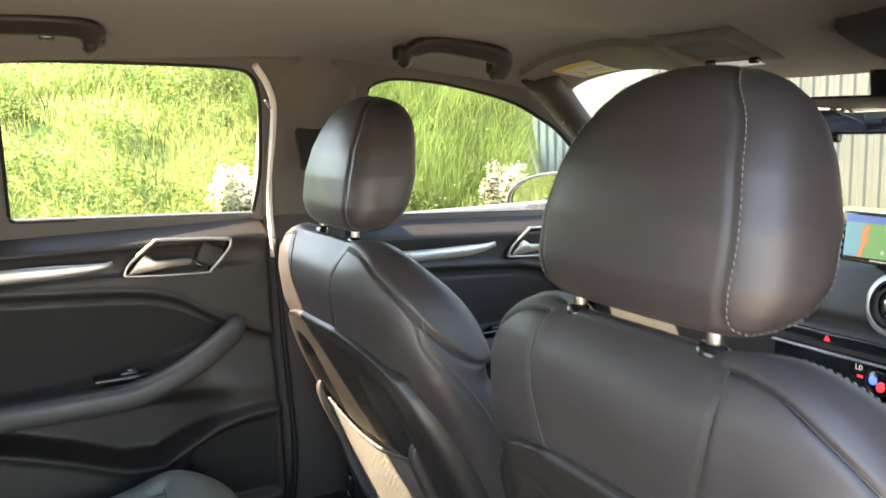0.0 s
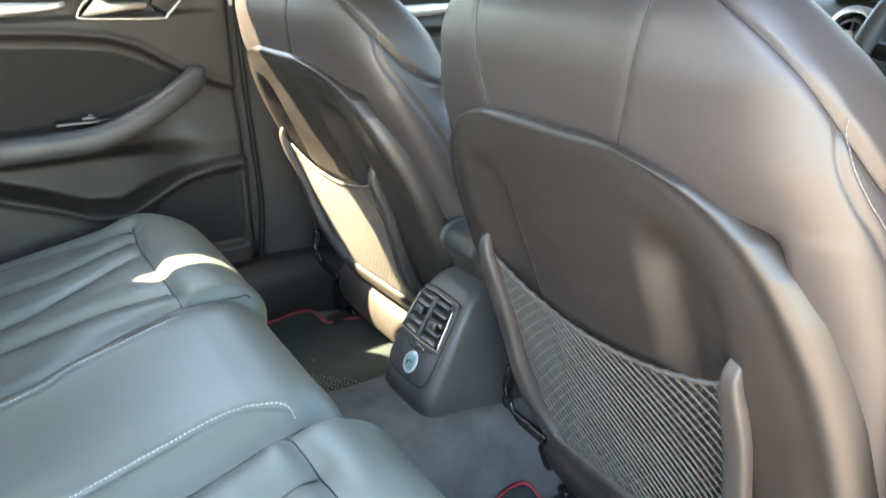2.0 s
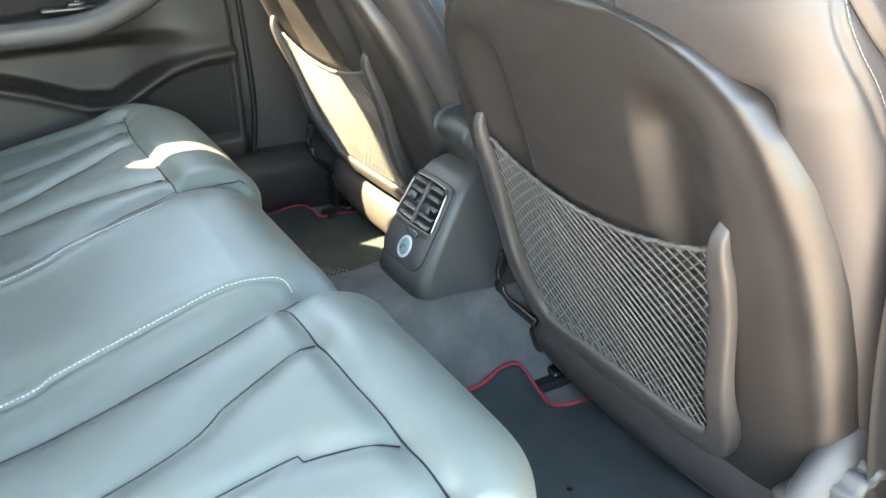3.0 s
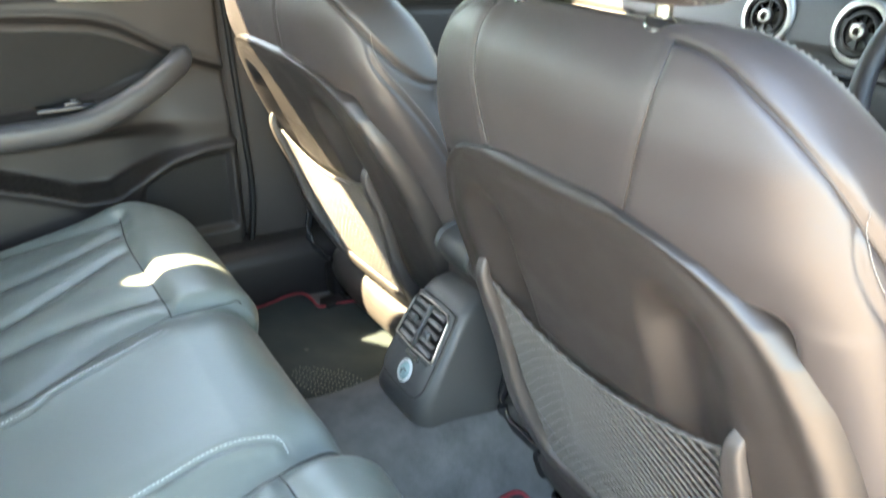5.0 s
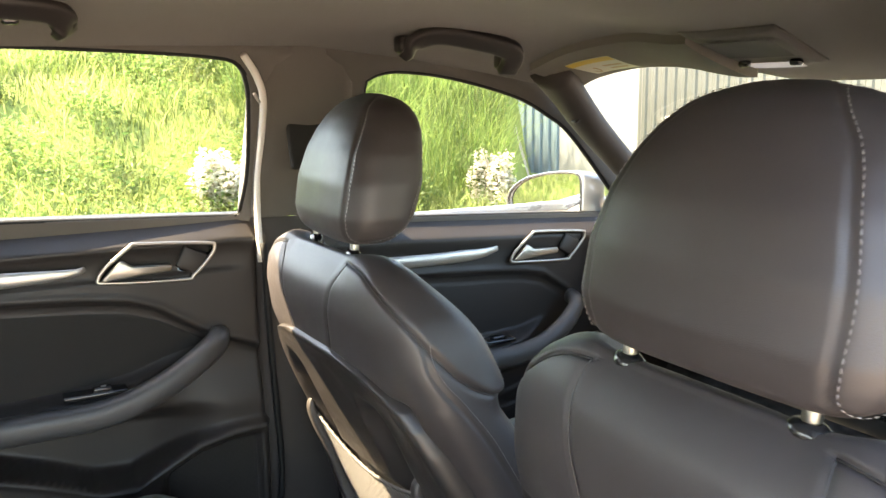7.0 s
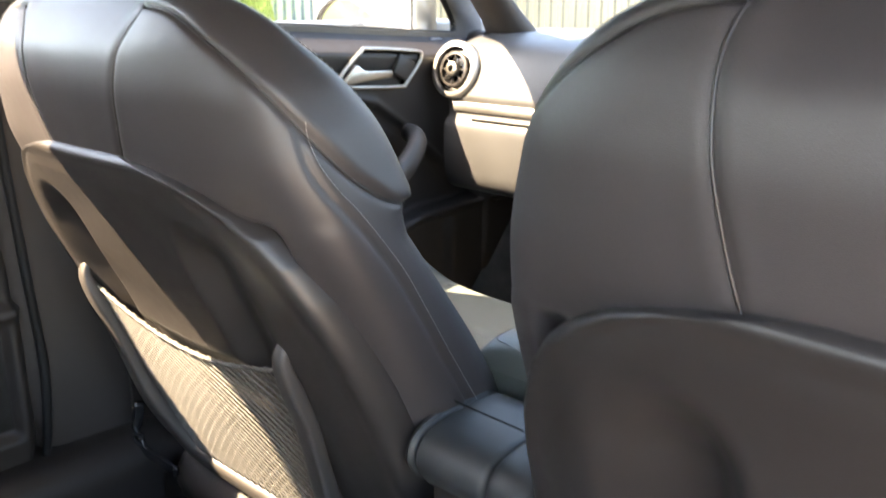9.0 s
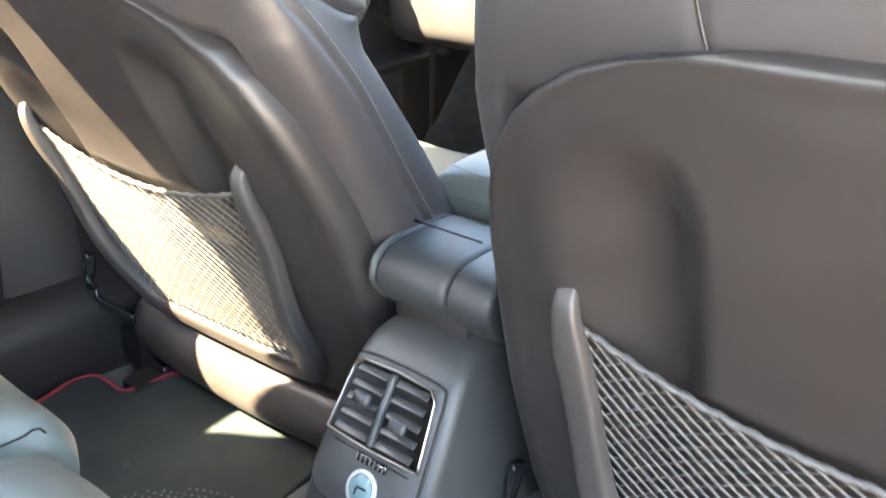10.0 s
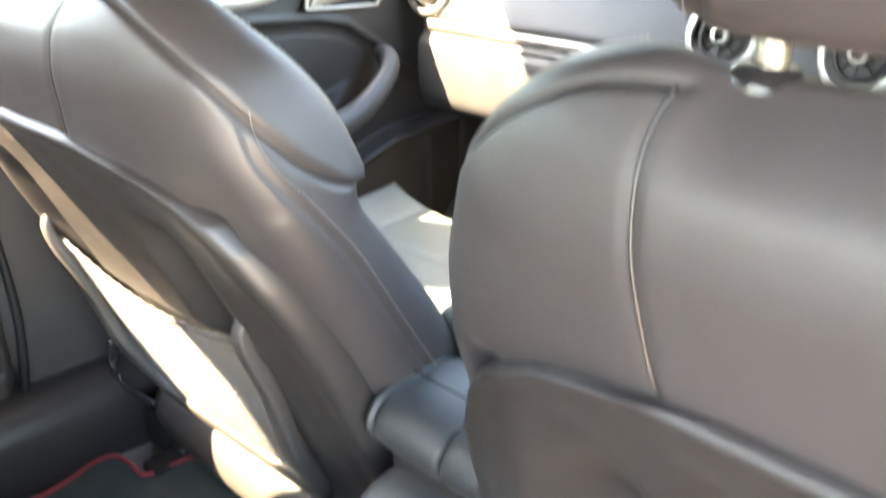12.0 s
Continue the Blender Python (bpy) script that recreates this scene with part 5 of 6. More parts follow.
e = np.clip(1 - (np.abs(U) ** 5 + np.abs(V) ** 9) ** (1 / 5.0), 0, 1)
lid = np.stack([-0.008 + 0.107 * U * (1 - 0.03 * V ** 2), 0.845 + 0.165 * V, 0.538 + 0.034 * np.clip(1 - np.abs(U) ** 6, 0, 1) ** 0.5 * np.clip(1 - np.abs(V) ** 10, 0, 1) ** 0.5 + 0.004 * (1 - U * U)], 2)
lidlow = lid.copy(); lidlow[..., 2] = 0.505
# lid painted with the skylit leather too
armrest = part("armrest_lid", join(sheet(lid), *[sheet(np.stack([lid[i], lidlow[i]])) for i in rim_idx]), LEATHER_SKYLIT, console, "padded leather armrest lid")
NL = grid_normals(lid); NL = NL * np.sign(NL[..., 2:3] + 1e-9)
stl = resample([(-0.104, 1.0, 0.568), (-0.106, 0.85, 0.568), (-0.103, 0.72, 0.568), (-0.07, 0.692, 0.568), (0.0, 0.688, 0.568), (0.06, 0.692, 0.568), (0.090, 0.72, 0.568), (0.092, 0.85, 0.568), (0.090, 1.0, 0.568)], 120)
part("stitching", stitches(on_grid(lid, NL, stl, 0.0012)[0], 0.0055, 0.0008, 0.0034), THREAD, armrest, "pale stitching")
part("armrest_base", rbox((-0.014, 0.845, 0.500), (0.205, 0.33, 0.05), 0.02), PLASTIC, console)

# ---------------------------------------------------------------- dashboard
dash = thing("dashboard", (0.0, 1.40, 0.45), "soft grey dashboard with round vents and aluminium strip", "dashboard")
xs = np.linspace(-0.665, 0.665, 120)
rows = []
for x in xs:
    dx = 0.02 * (x / 0.66) ** 2
    hood = 0.035 * np.exp(-((x - 0.38) / 0.20) ** 4)
    rows.append([(x, 1.60, 0.845), (x, 1.50 - dx, 0.852), (x, 1.42, 0.850 + hood), (x, 1.34, 0.845 + hood), (x, 1.29, 0.835 + hood), (x, 1.262, 0.820), (x, 1.245, 0.79), (x, 1.232, 0.755), (x, 1.225, 0.732), (x, 1.229, 0.726), (x, 1.229, 0.700),
                 (x, 1.222, 0.694), (x, 1.215, 0.68), (x, 1.215, 0.62), (x, 1.225, 0.575), (x, 1.26, 0.555), (x, 1.34, 0.54), (x, 1.55, 0.52)])
P = np.array(rows)
fine_rows = np.stack([resample(r, 110) for r in P])
part("dash_body", sheet(fine_rows), SOFT_TOP, dash, "soft grained dashboard top and glovebox")
part("aluminium_strip", sheet(np.array([[(x, 1.2262 + dy, z) for dy, z in ((0.004, 0.7265), (-0.001, 0.7255), (-0.0025, 0.7235), (-0.002, 0.7115), (0.0005, 0.7085), (0.004, 0.7075))] for x in np.linspace(-0.650, -0.165, 40)])), ALU, dash, "bright brushed aluminium strip")
part("glovebox_gap", tube(np.array([(-0.60, 1.2205, 0.697), (0.0, 1.2205, 0.697), (0.64, 1.2205, 0.697)]), 0.0022, sides=6), RUBBER, dash)


def round_vent(cx, cy, cz, r=0.053):
    ax = np.array((0.05 * np.sign(-cx), -1.0, 0.22))
    ax /= np.linalg.norm(ax)
    q = Vector(ax).to_track_quat("Z", "Y").to_matrix()
    v = part("air_vent", disc(np.array((cx, cy, cz)) + ax * 0.012, r, ax, 0.022, 48, r * 0.80), ALU, dash, "round air vent with metal ring")
    part("vent_bowl", disc(np.array((cx, cy, cz)) + ax * 0.002, r * 0.82, ax, 0.006, 40), GLOSS_BLACK, v, "dark vent bowl")
    part("inner_ring", disc(np.array((cx, cy, cz)) + ax * 0.011, r * 0.62, ax, 0.008, 40, r * 0.52), PLASTIC, v)
    for k in range(8):
        a = k * math.pi / 4
        mid = np.array((cx, cy, cz)) + ax * 0.007 + np.array(q @ Vector((math.cos(a) * r * 0.42, math.sin(a) * r * 0.42, 0)))
        part("vane", rbox(tuple(mid), (r * 0.45, 0.0018, 0.006), 0.0006, 1, q @ Euler((0, 0, a)).to_matrix()), PLASTIC, v)
    part("vent_knob", disc(np.array((cx, cy, cz)) + ax * 0.018, r * 0.24, ax, 0.012, 28, r * 0.13), CHROME, v, "small chrome centre knob")


for vx in (-0.655, -0.095, 0.088, 0.60):
    round_vent(vx, 1.238, 0.782 if abs(vx) > 0.5 else 0.764)
part("switch_panel", rbox((-0.02, 1.217, 0.690), (0.30, 0.014, 0.020), 0.004), GLOSS_BLACK, dash, "gloss black switch row")
tri = part("hazard_mark", (np.array([(-0.024, 1.2085, 0.686), (-0.010, 1.2085, 0.686), (-0.017, 1.2085, 0.697), (-0.017, 1.213, 0.690)]), [(0, 1, 2), (0, 2, 3), (1, 3, 2), (0, 3, 1)]), RED_GLOW, dash, "red hazard triangle", smooth=False)
climate = part("climate_panel", rbox((0.0, 1.208, 0.640), (0.24, 0.022, 0.062), 0.006), GLOSS_BLACK, dash, "gloss black climate panel")
part("panel_trim", rbox((0.0, 1.198, 0.6695), (0.245, 0.008, 0.003), 0.001, 1), ALU, climate)
knob = part("temperature_knob", disc((0.098, 1.180, 0.645), 0.021, (0, -1, 0.2), 0.024, 32), GLOSS_BLACK, dash, "round temperature knob")
part("knob_blue", disc((0.092, 1.1785, 0.650), 0.007, (0, -1, 0.2), 0.002, 16), BLUE_GLOW, knob)
part("knob_red", disc((0.106, 1.1785, 0.642), 0.008, (0, -1, 0.2), 0.002, 16), RED_GLOW, knob)


def lettering(name, text, size, place, turn, material, parent):
    cu = bpy.data.curves.new(name, "FONT")
    cu.body, cu.size, cu.extrude = text, size, 0.0003
    ob0 = bpy.data.objects.new(name, cu)
    scene.collection.objects.link(ob0)
    dg = bpy.context.evaluated_depsgraph_get()
    me = bpy.data.meshes.new_from_object(ob0.evaluated_get(dg))
    bpy.data.objects.remove(ob0)
    me.transform(Matrix.Translation(place) @ turn.to_4x4())
    me.materials.clear(); me.materials.append(material)
    ob = new(name, me)
    ob.parent = parent
    if parent.parent is None and parent.type == "EMPTY":
        ob.location = -parent.location
    return ob


lettering("readout", "L0", 0.014, (0.048, 1.1955, 0.655), Euler((radians(90), 0, 0)).to_matrix(), SCREEN_WHITE, dash)
part("red_mark", rbox((0.058, 1.1955, 0.645), (0.010, 0.002, 0.004), 0.0006, 1), RED_GLOW, climate)

# screen on the dash top
screen = thing("navigation_screen", (0.07, 1.24, 0.84), "slim screen showing a green and blue map", "screen")
SR = Euler((radians(-6), 0, 0)).to_matrix()
part("screen_case", rbox((0.068, 1.240, 0.868), (0.172, 0.012, 0.086), 0.004, 3, SR), GLOSS_BLACK, screen, "thin black screen case")
part("screen_stand", rbox((0.068, 1.262, 0.838), (0.09, 0.02, 0.03), 0.004), PLASTIC, screen)


def screen_patch(name, pts, mat_, h):
    lp = np.array([(x, 1.2335 - h - (z - 0.868) * -0.105, z) for x, z in pts])
    n = len(lp)
    back = lp + (0, 0.0008, 0)
    part(name, (np.concatenate([lp, back]), [tuple(range(n)), tuple(range(2 * n - 1, n - 1, -1))] + [(i, (i + 1) % n, n + (i + 1) % n, n + i) for i in range(n)]), mat_, screen, smooth=False)


screen_patch("map_sky", [(-0.010, 0.893), (0.146, 0.893), (0.146, 0.905), (-0.010, 0.905)], SCREEN_BLUE, 0.0)
screen_patch("map_sea", [(-0.010, 0.836), (0.018, 0.836), (0.026, 0.893), (-0.010, 0.893)], SCREEN_SEA, 0.0)
screen_patch("map_land", [(0.018, 0.836), (0.146, 0.836), (0.146, 0.893), (0.026, 0.893)], SCREEN_GREEN, 0.0)
screen_patch("map_coast", [(0.016, 0.836), (0.024, 0.836), (0.028, 0.855), (0.034, 0.862), (0.032, 0.880), (0.038, 0.888), (0.028, 0.890), (0.020, 0.878), (0.022, 0.862)], SCREEN_ORANGE, 0.0006)
screen_patch("map_town", [(0.085, 0.868), (0.100, 0.866), (0.112, 0.874), (0.098, 0.880)], SCREEN_ORANGE, 0.0006)
screen_patch("status_bar", [(-0.010, 0.829), (0.146, 0.829), (0.146, 0.836), (-0.010, 0.836)], GLOSS_BLACK, 0.0)
screen_patch("status_text", [(0.040, 0.831), (0.090, 0.831), (0.090, 0.8335), (0.040, 0.8335)], SCREEN_WHITE, 0.0006)
screen_patch("side_box", [(0.120, 0.838), (0.146, 0.838), (0.146, 0.862), (0.120, 0.862)], GLOSS_BLACK, 0.0006)
screen_patch("position_mark", [(0.057, 0.846), (0.061, 0.843), (0.065, 0.846), (0.061, 0.853)], SCREEN_WHITE, 0.0008)

# steering wheel
sw = thing("steering_wheel", (0.40, 1.10, 0.75), "black leather steering wheel", "steering wheel")
sc, sax = Vector((0.425, 1.03, 0.765)), Vector((0, -0.92, 0.40)).normalized()
sq = sax.to_track_quat("Z", "Y").to_matrix()
a = np.linspace(0, 2 * np.pi, 90, endpoint=False)
part("rim", tube(np.array([sc + sq @ Vector((0.178 * math.cos(t), 0.178 * math.sin(t), 0)) for t in a]), 0.016, 0.014, sides=12, closed=True, up=tuple(sax)), LEATHER, sw, "stitched leather rim")
part("hub", disc(np.array(sc), 0.062, sax, 0.05, 36), SOFT_TOP, sw)
for t in (0.1, math.pi - 0.1, -math.pi / 2):
    part("spoke", tube(np.array([sc + sq @ Vector((r * math.cos(t), r * math.sin(t), -0.01)) for r in (0.05, 0.10, 0.17)]), 0.012, 0.008, sides=10, up=tuple(sax)), PLASTIC, sw)
part("column", tube(np.array([tuple(sc - sax * 0.03), tuple(sc - sax * 0.28)]), 0.045, sides=20), PLASTIC, sw)

# ---------------------------------------------------------------- things on the roof lining
def grab_handle(pts):
    """A folding roof handle with two feet."""
    p = resample(pts, 60)
    h = thing("grab_handle", tuple(p[30] + (0, 0, 0.03)), "dark grey folding roof grab handle", "grab handle", "roof grab handles")
    part("grip", tube(p, 0.0100, 0.0190, sides=20, up=(0.8, 0, 0.6), square=0.5), PLASTIC, h)
    for q in (p[2], p[-3]):
        part("handle_foot", rbox((q[0] - 0.012, q[1], q[2] + 0.012), (0.03, 0.036, 0.030), 0.008), PLASTIC, h)
    return h


grab_handle([(-0.515, 0.655, 1.186), (-0.495, 0.664, 1.208), (-0.475, 0.698, 1.219), (-0.466, 0.772, 1.210), (-0.470, 0.834, 1.197), (-0.486, 0.852, 1.182), (-0.512, 0.856, 1.162)])
rear = grab_handle([(-0.51, -0.09, 1.212), (-0.492, -0.08, 1.230), (-0.475, -0.05, 1.237), (-0.466, 0.03, 1.237), (-0.470, 0.095, 1.234), (-0.485, 0.118, 1.226), (-0.51, 0.122, 1.210)])
part("coat_hook", rbox((-0.492, 0.055, 1.226), (0.02, 0.022, 0.022), 0.005), GLOSS_BLACK, rear, "small black coat hook")


def sun_visor(x0, x1, y0, dark=False):
    v = thing("sun_visor", ((x0 + x1) / 2, y0, 1.19), "pale grey cloth sun visor folded up" if not dark else "dark folded sun visor above the steering wheel", "sun visor", "sun visors")
    U, V = np.meshgrid(np.linspace(0, 1, 40), np.linspace(0, 1, 18))
    Xv = x0 + (x1 - x0) * U
    Yv = y0 - 0.145 + 0.155 * V - 0.05 * (2 * U - 1) ** 2 * 0.6 + 0.02 * smooth01(0.25, 0.0, U) * (0.5 - V)
    Zv = headliner_z(np.clip(Xv, -0.58, 0.58), Yv) - 0.014 - 0.012 * np.sin(math.pi * V) ** 0.5 * np.sin(math.pi * np.clip(U, 0.02, 0.98)) ** 0.25
    P = np.stack([Xv, Yv, Zv], 2)
    hi = P + (0, 0, 0.018)
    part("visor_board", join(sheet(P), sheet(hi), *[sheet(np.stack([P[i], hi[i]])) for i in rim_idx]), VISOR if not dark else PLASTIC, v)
    return v, P


visor, VP = sun_visor(-0.545, -0.135, 1.095)


def visor_patch(name, i0, i1, j0, j1, m_, h):
    q = VP[i0:i1, j0:j1] - (0, 0.0003, h)
    part(name, sheet(q), m_, visor, smooth=True)


visor_patch("warning_label", 3, 13, 6, 17, LABEL, 0.0012)
visor_patch("label_band", 3, 6, 6, 17, YELLOW, 0.0020)
for r_ in range(2):
    visor_patch("print_bar", 7 + r_ * 2, 9 + r_ * 2, 11, 16, PRINT, 0.0020)
cen = VP[9, 8] - (0, 0, 0.0024)
part("print_ring", disc(cen, 0.012, (0, -0.3, -1), 0.0008, 24, 0.009), PRINT, visor)
part("visor_clip", rbox((-0.128, 1.075, 1.165), (0.03, 0.012, 0.012), 0.004), PLASTIC, visor)
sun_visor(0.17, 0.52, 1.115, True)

lamp = thing("overhead_lamp_unit", (-0.05, 1.0, 1.19), "dark overhead console with reading lamps", "roof lamp")
U, V = np.meshgrid(np.linspace(-1, 1, 24), np.linspace(-1, 1, 24))
Xl, Yl = -0.055 + 0.078 * U * (1 - 0.10 * V), 0.975 + 0.066 * V
P = np.stack([Xl, Yl, headliner_z(Xl, Yl) - 0.002 - 0.006 * (np.clip(1 - np.abs(U) ** 8, 0, 1) * np.clip(1 - np.abs(V) ** 8, 0, 1)) ** 0.3], 2)
hi = P + (0, 0, 0.012)
part("lamp_housing", join(sheet(P), *[sheet(np.stack([P[i], hi[i]])) for i in rim_idx]), HEADLINER, lamp)
part("sunglasses_door", sheet(P[3:15, 3:21] - (0, 0, 0.004)), PILLAR, lamp, "dark flap")
part("lamp_lens", sheet(P[17:22, 4:20] - (0, 0, 0.005)), LAMP_LENS, lamp, "clear reading lamp lens")
for s in (-1, 1):
    part("lamp_button", rbox((-0.055 + s * 0.045, 1.006, float(headliner_z(np.array(-0.055 + s * 0.045), np.array(1.006))) - 0.014), (0.018, 0.012, 0.010), 0.004), GLOSS_BLACK, lamp)

mirror = thing("rear_view_mirror", (0.10, 1.14, 1.16), "black frameless rear-view mirror", "mirror")
MR = Euler((radians(6), 0, radians(18))).to_matrix()
part("mirror_case", rbox((0.135, 1.12, 1.072), (0.235, 0.022, 0.058), 0.010, 4, MR), GLOSS_BLACK, mirror)
part("mirror_face", rbox((0.1375, 1.1085, 1.0725), (0.222, 0.002, 0.050), 0.0008, 1, MR), MIRROR, mirror, "silvered mirror glass")
part("mirror_foot", tube(resample([(0.12, 1.135, 1.085), (0.10, 1.16, 1.125), (0.09, 1.165, 1.155)], 12), 0.022, 0.014, sides=14), GLOSS_BLACK, mirror)
part("dimmer_tab", rbox((0.058, 1.105, 1.038), (0.022, 0.012, 0.014), 0.003), GLOSS_BLACK, mirror)

wing = thing("wing_mirror", (-0.86, 1.24, 0.84), "silver wing mirror on the passenger door", "wing mirror")
mn = np.array((0.26, -0.964, -0.005)); mn /= np.linalg.norm(mn)
mu = np.cross(mn, (0, 0, 1.0)); mu /= np.linalg.norm(mu)
mv = np.cross(mu, mn); mv = mv * np.sign(mv[2])
mu = mu * -np.sign(mu[0])
shape = [(0.0, 0.030), (0.006, 0.050), (0.03, 0.056), (0.10, 0.051), (0.17, 0.036), (0.212, 0.014), (0.230, -0.010), (0.224, -0.034), (0.190, -0.050), (0.10, -0.056), (0.02, -0.056), (0.004, -0.045), (0.0, -0.01)]
loop = resample([np.array((-0.769, 1.237, 0.878)) + mu * a + mv * b * 1.12 for a, b in shape], 90, True)
cm = loop.mean(0)
rows = [cm + (loop - cm) * k - mn * d + np.array((0.03, 0, -0.004)) * (d / 0.1) for k, d in ((0.02, 0.115), (0.45, 0.112), (0.74, 0.098), (0.93, 0.070), (1.03, 0.034), (1.06, 0.008), (1.05, -0.001), (1.01, -0.004), (0.965, 0.000), (0.955, 0.006))]
part("mirror_case", sheet(np.array(rows), wrap=True), SILVER, wing, "silver painted case")
rows = [cm + (loop - cm) * k - mn * 0.004 for k in (0.96, 0.5, 0.01)]
part("mirror_face", sheet(np.array(rows), wrap=True), MIRROR, wing, "mirror glass", smooth=False)
part("mirror_rim", tube(cm + (loop - cm) * 0.985 + mn * 0.002, 0.0035, sides=8, closed=True, up=tuple(mn)), GLOSS_BLACK, wing, "dark rim round the glass")
part("mirror_arm", tube(np.array([(-0.74, 1.27, 0.825), (-0.80, 1.265, 0.828), (-0.86, 1.26, 0.842)]), 0.025, 0.014, sides=12), GLOSS_BLACK, wing)

# ---------------------------------------------------------------- outside
GZ = -0.12


def bank_z(x, y):
    """A slope that rises away from the passenger side, with an upper lawn."""
    d = -x - 5.2 - 0.10 * (y - 3)
    h = 0.15 * smooth01(-1.0, 0.3, d) + 1.35 * smooth01(0.0, 3.4, d) + 0.9 * smooth01(3.0, 9.0, d) + 1.8 * smooth01(8, 30, d)
    h = h * smooth01(-0.25, 0.15, 0.9 - x - 1.50 * y) * smooth01(7.6, 6.4, y)
    return GZ + h + 0.05 * np.sin(x * 2.3 + y) * np.sin(y * 1.7) * smooth01(0, 1, d)


xs = np.unique(np.concatenate([np.linspace(-400, -45, 14), np.linspace(-45, -4, 200), np.linspace(-4, 400, 30)]))
ys = np.unique(np.concatenate([np.linspace(-400, -12, 14), np.linspace(-12, 20, 200), np.linspace(20, 400, 14)]))
X, Y = np.meshgrid(xs, ys)
me_v, me_f = sheet(np.stack([X, Y, bank_z(X, Y) - 0.08 * (X < -2.0)], 2))
setting("ground", (me_v, me_f), GROUND, "pale gravel yard rising into a rough bank", "ground")
xs, ys = np.linspace(-45, -2.4, 260), np.linspace(-12, 20, 230)
X, Y = np.meshgrid(xs, ys)
ob = setting("ground_bank", sheet(np.stack([X, Y, bank_z(X, Y) + 0.02], 2)), EARTH, "rough grassy bank beside the car", "bank")

rng = np.random.default_rng(7)


def scatter(n, d0, d1, y0, y1, power=1.0):
    d = d0 + (d1 - d0) * rng.random(n) ** power
    y = y0 + (y1 - y0) * rng.random(n)
    x = -(d + 5.2 + 0.10 * (y - 3))
    keep = (0.9 - x) > 1.56 * y
    x, y = x[keep], y[keep]
    return x, y, bank_z(x, y)


def blades(x, y, z, hmin, hmax, width, bend):
    """Bent tapered blades, one after another."""
    n = len(x)
    h = hmin + (hmax - hmin) * rng.random(n)
    a = rng.random(n) * 2 * np.pi
    b = a + rng.normal(0, 0.6, n)
    w = width * (0.6 + 0.8 * rng.random(n))
    base = np.stack([x, y, z], 1)
    s = np.stack([np.cos(a), np.sin(a), 0 * a], 1) * w[:, None]
    lean_ = np.stack([-np.sin(b), np.cos(b), 0 * b], 1) * (h * bend * (0.3 + rng.random(n)))[:, None]
    up = np.stack([0 * a, 0 * a, h], 1)
    V = np.stack([base - s, base + s, base + 0.55 * up + 0.3 * lean_ + s * 0.7, base + 0.55 * up + 0.3 * lean_ - s * 0.7, base + up * 0.95 + lean_], 1).reshape(-1, 3)
    i = np.arange(n) * 5
    F = np.concatenate([np.stack([i, i + 1, i + 2, i + 3], 1).tolist(), ]).tolist()
    T = np.stack([i + 3, i + 2, i + 4], 1).tolist()
    return V, [tuple(q) for q in F] + [tuple(q) for q in T]


def leaves(x, y, z, size):
    """Pointed leaves tilted every way."""
    n = len(x)
    c = np.stack([x, y, z], 1)
    t = rng.normal(0, 1, (n, 3)); t[:, 2] = np.abs(t[:, 2]) * 0.4
    t /= np.linalg.norm(t, axis=1)[:, None]
    u = np.cross(t, rng.normal(0, 1, (n, 3)))
    u /= np.linalg.norm(u, axis=1)[:, None] + 1e-9
    s = (size * (0.5 + rng.random(n)))[:, None]
    V = np.stack([c - t * s, c + u * s * 0.42 - t * s * 0.1, c + t * s, c - u * s * 0.42 - t * s * 0.1], 1).reshape(-1, 3)
    i = np.arange(n) * 4
    return V, [tuple(q) for q in np.stack([i, i + 1, i + 2, i + 3], 1).tolist()]


def stuff(name, data, material, label, category):
    ob = part(name, data, material, None, "", smooth=False)
    return tagged(ob, label, category, kind="stuff")


x, y, z = scatter(95000, -2.7, 9.0, -8, 7, 1.3)
stuff("grass", blades(x, y, z, 0.12, 0.42, 0.0045, 0.8), GRASS, "long sunlit grass on the bank", "grass")
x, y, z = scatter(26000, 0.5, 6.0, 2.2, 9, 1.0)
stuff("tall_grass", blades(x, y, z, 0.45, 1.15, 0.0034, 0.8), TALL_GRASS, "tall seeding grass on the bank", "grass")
cx, cy, cz = scatter(900, 0.0, 7.5, -6, 8, 1.0)
k, nc = 200, len(cx)
r = 0.16 + 0.24 * rng.random(nc)
o = rng.normal(0, 1, (nc, k, 3))
o /= np.linalg.norm(o, axis=2)[..., None]
o *= (rng.random((nc, k, 1)) ** 0.4) * r[:, None, None]
px, py, pz = (cx[:, None] + o[..., 0]).ravel(), (cy[:, None] + o[..., 1]).ravel(), (cz[:, None] + np.abs(o[..., 2]) * 1.3 + 0.05).ravel()
stuff("weeds", leaves(px, py, pz, 0.021), LEAVES, "broad-leaved green weeds among the grass", "weeds")


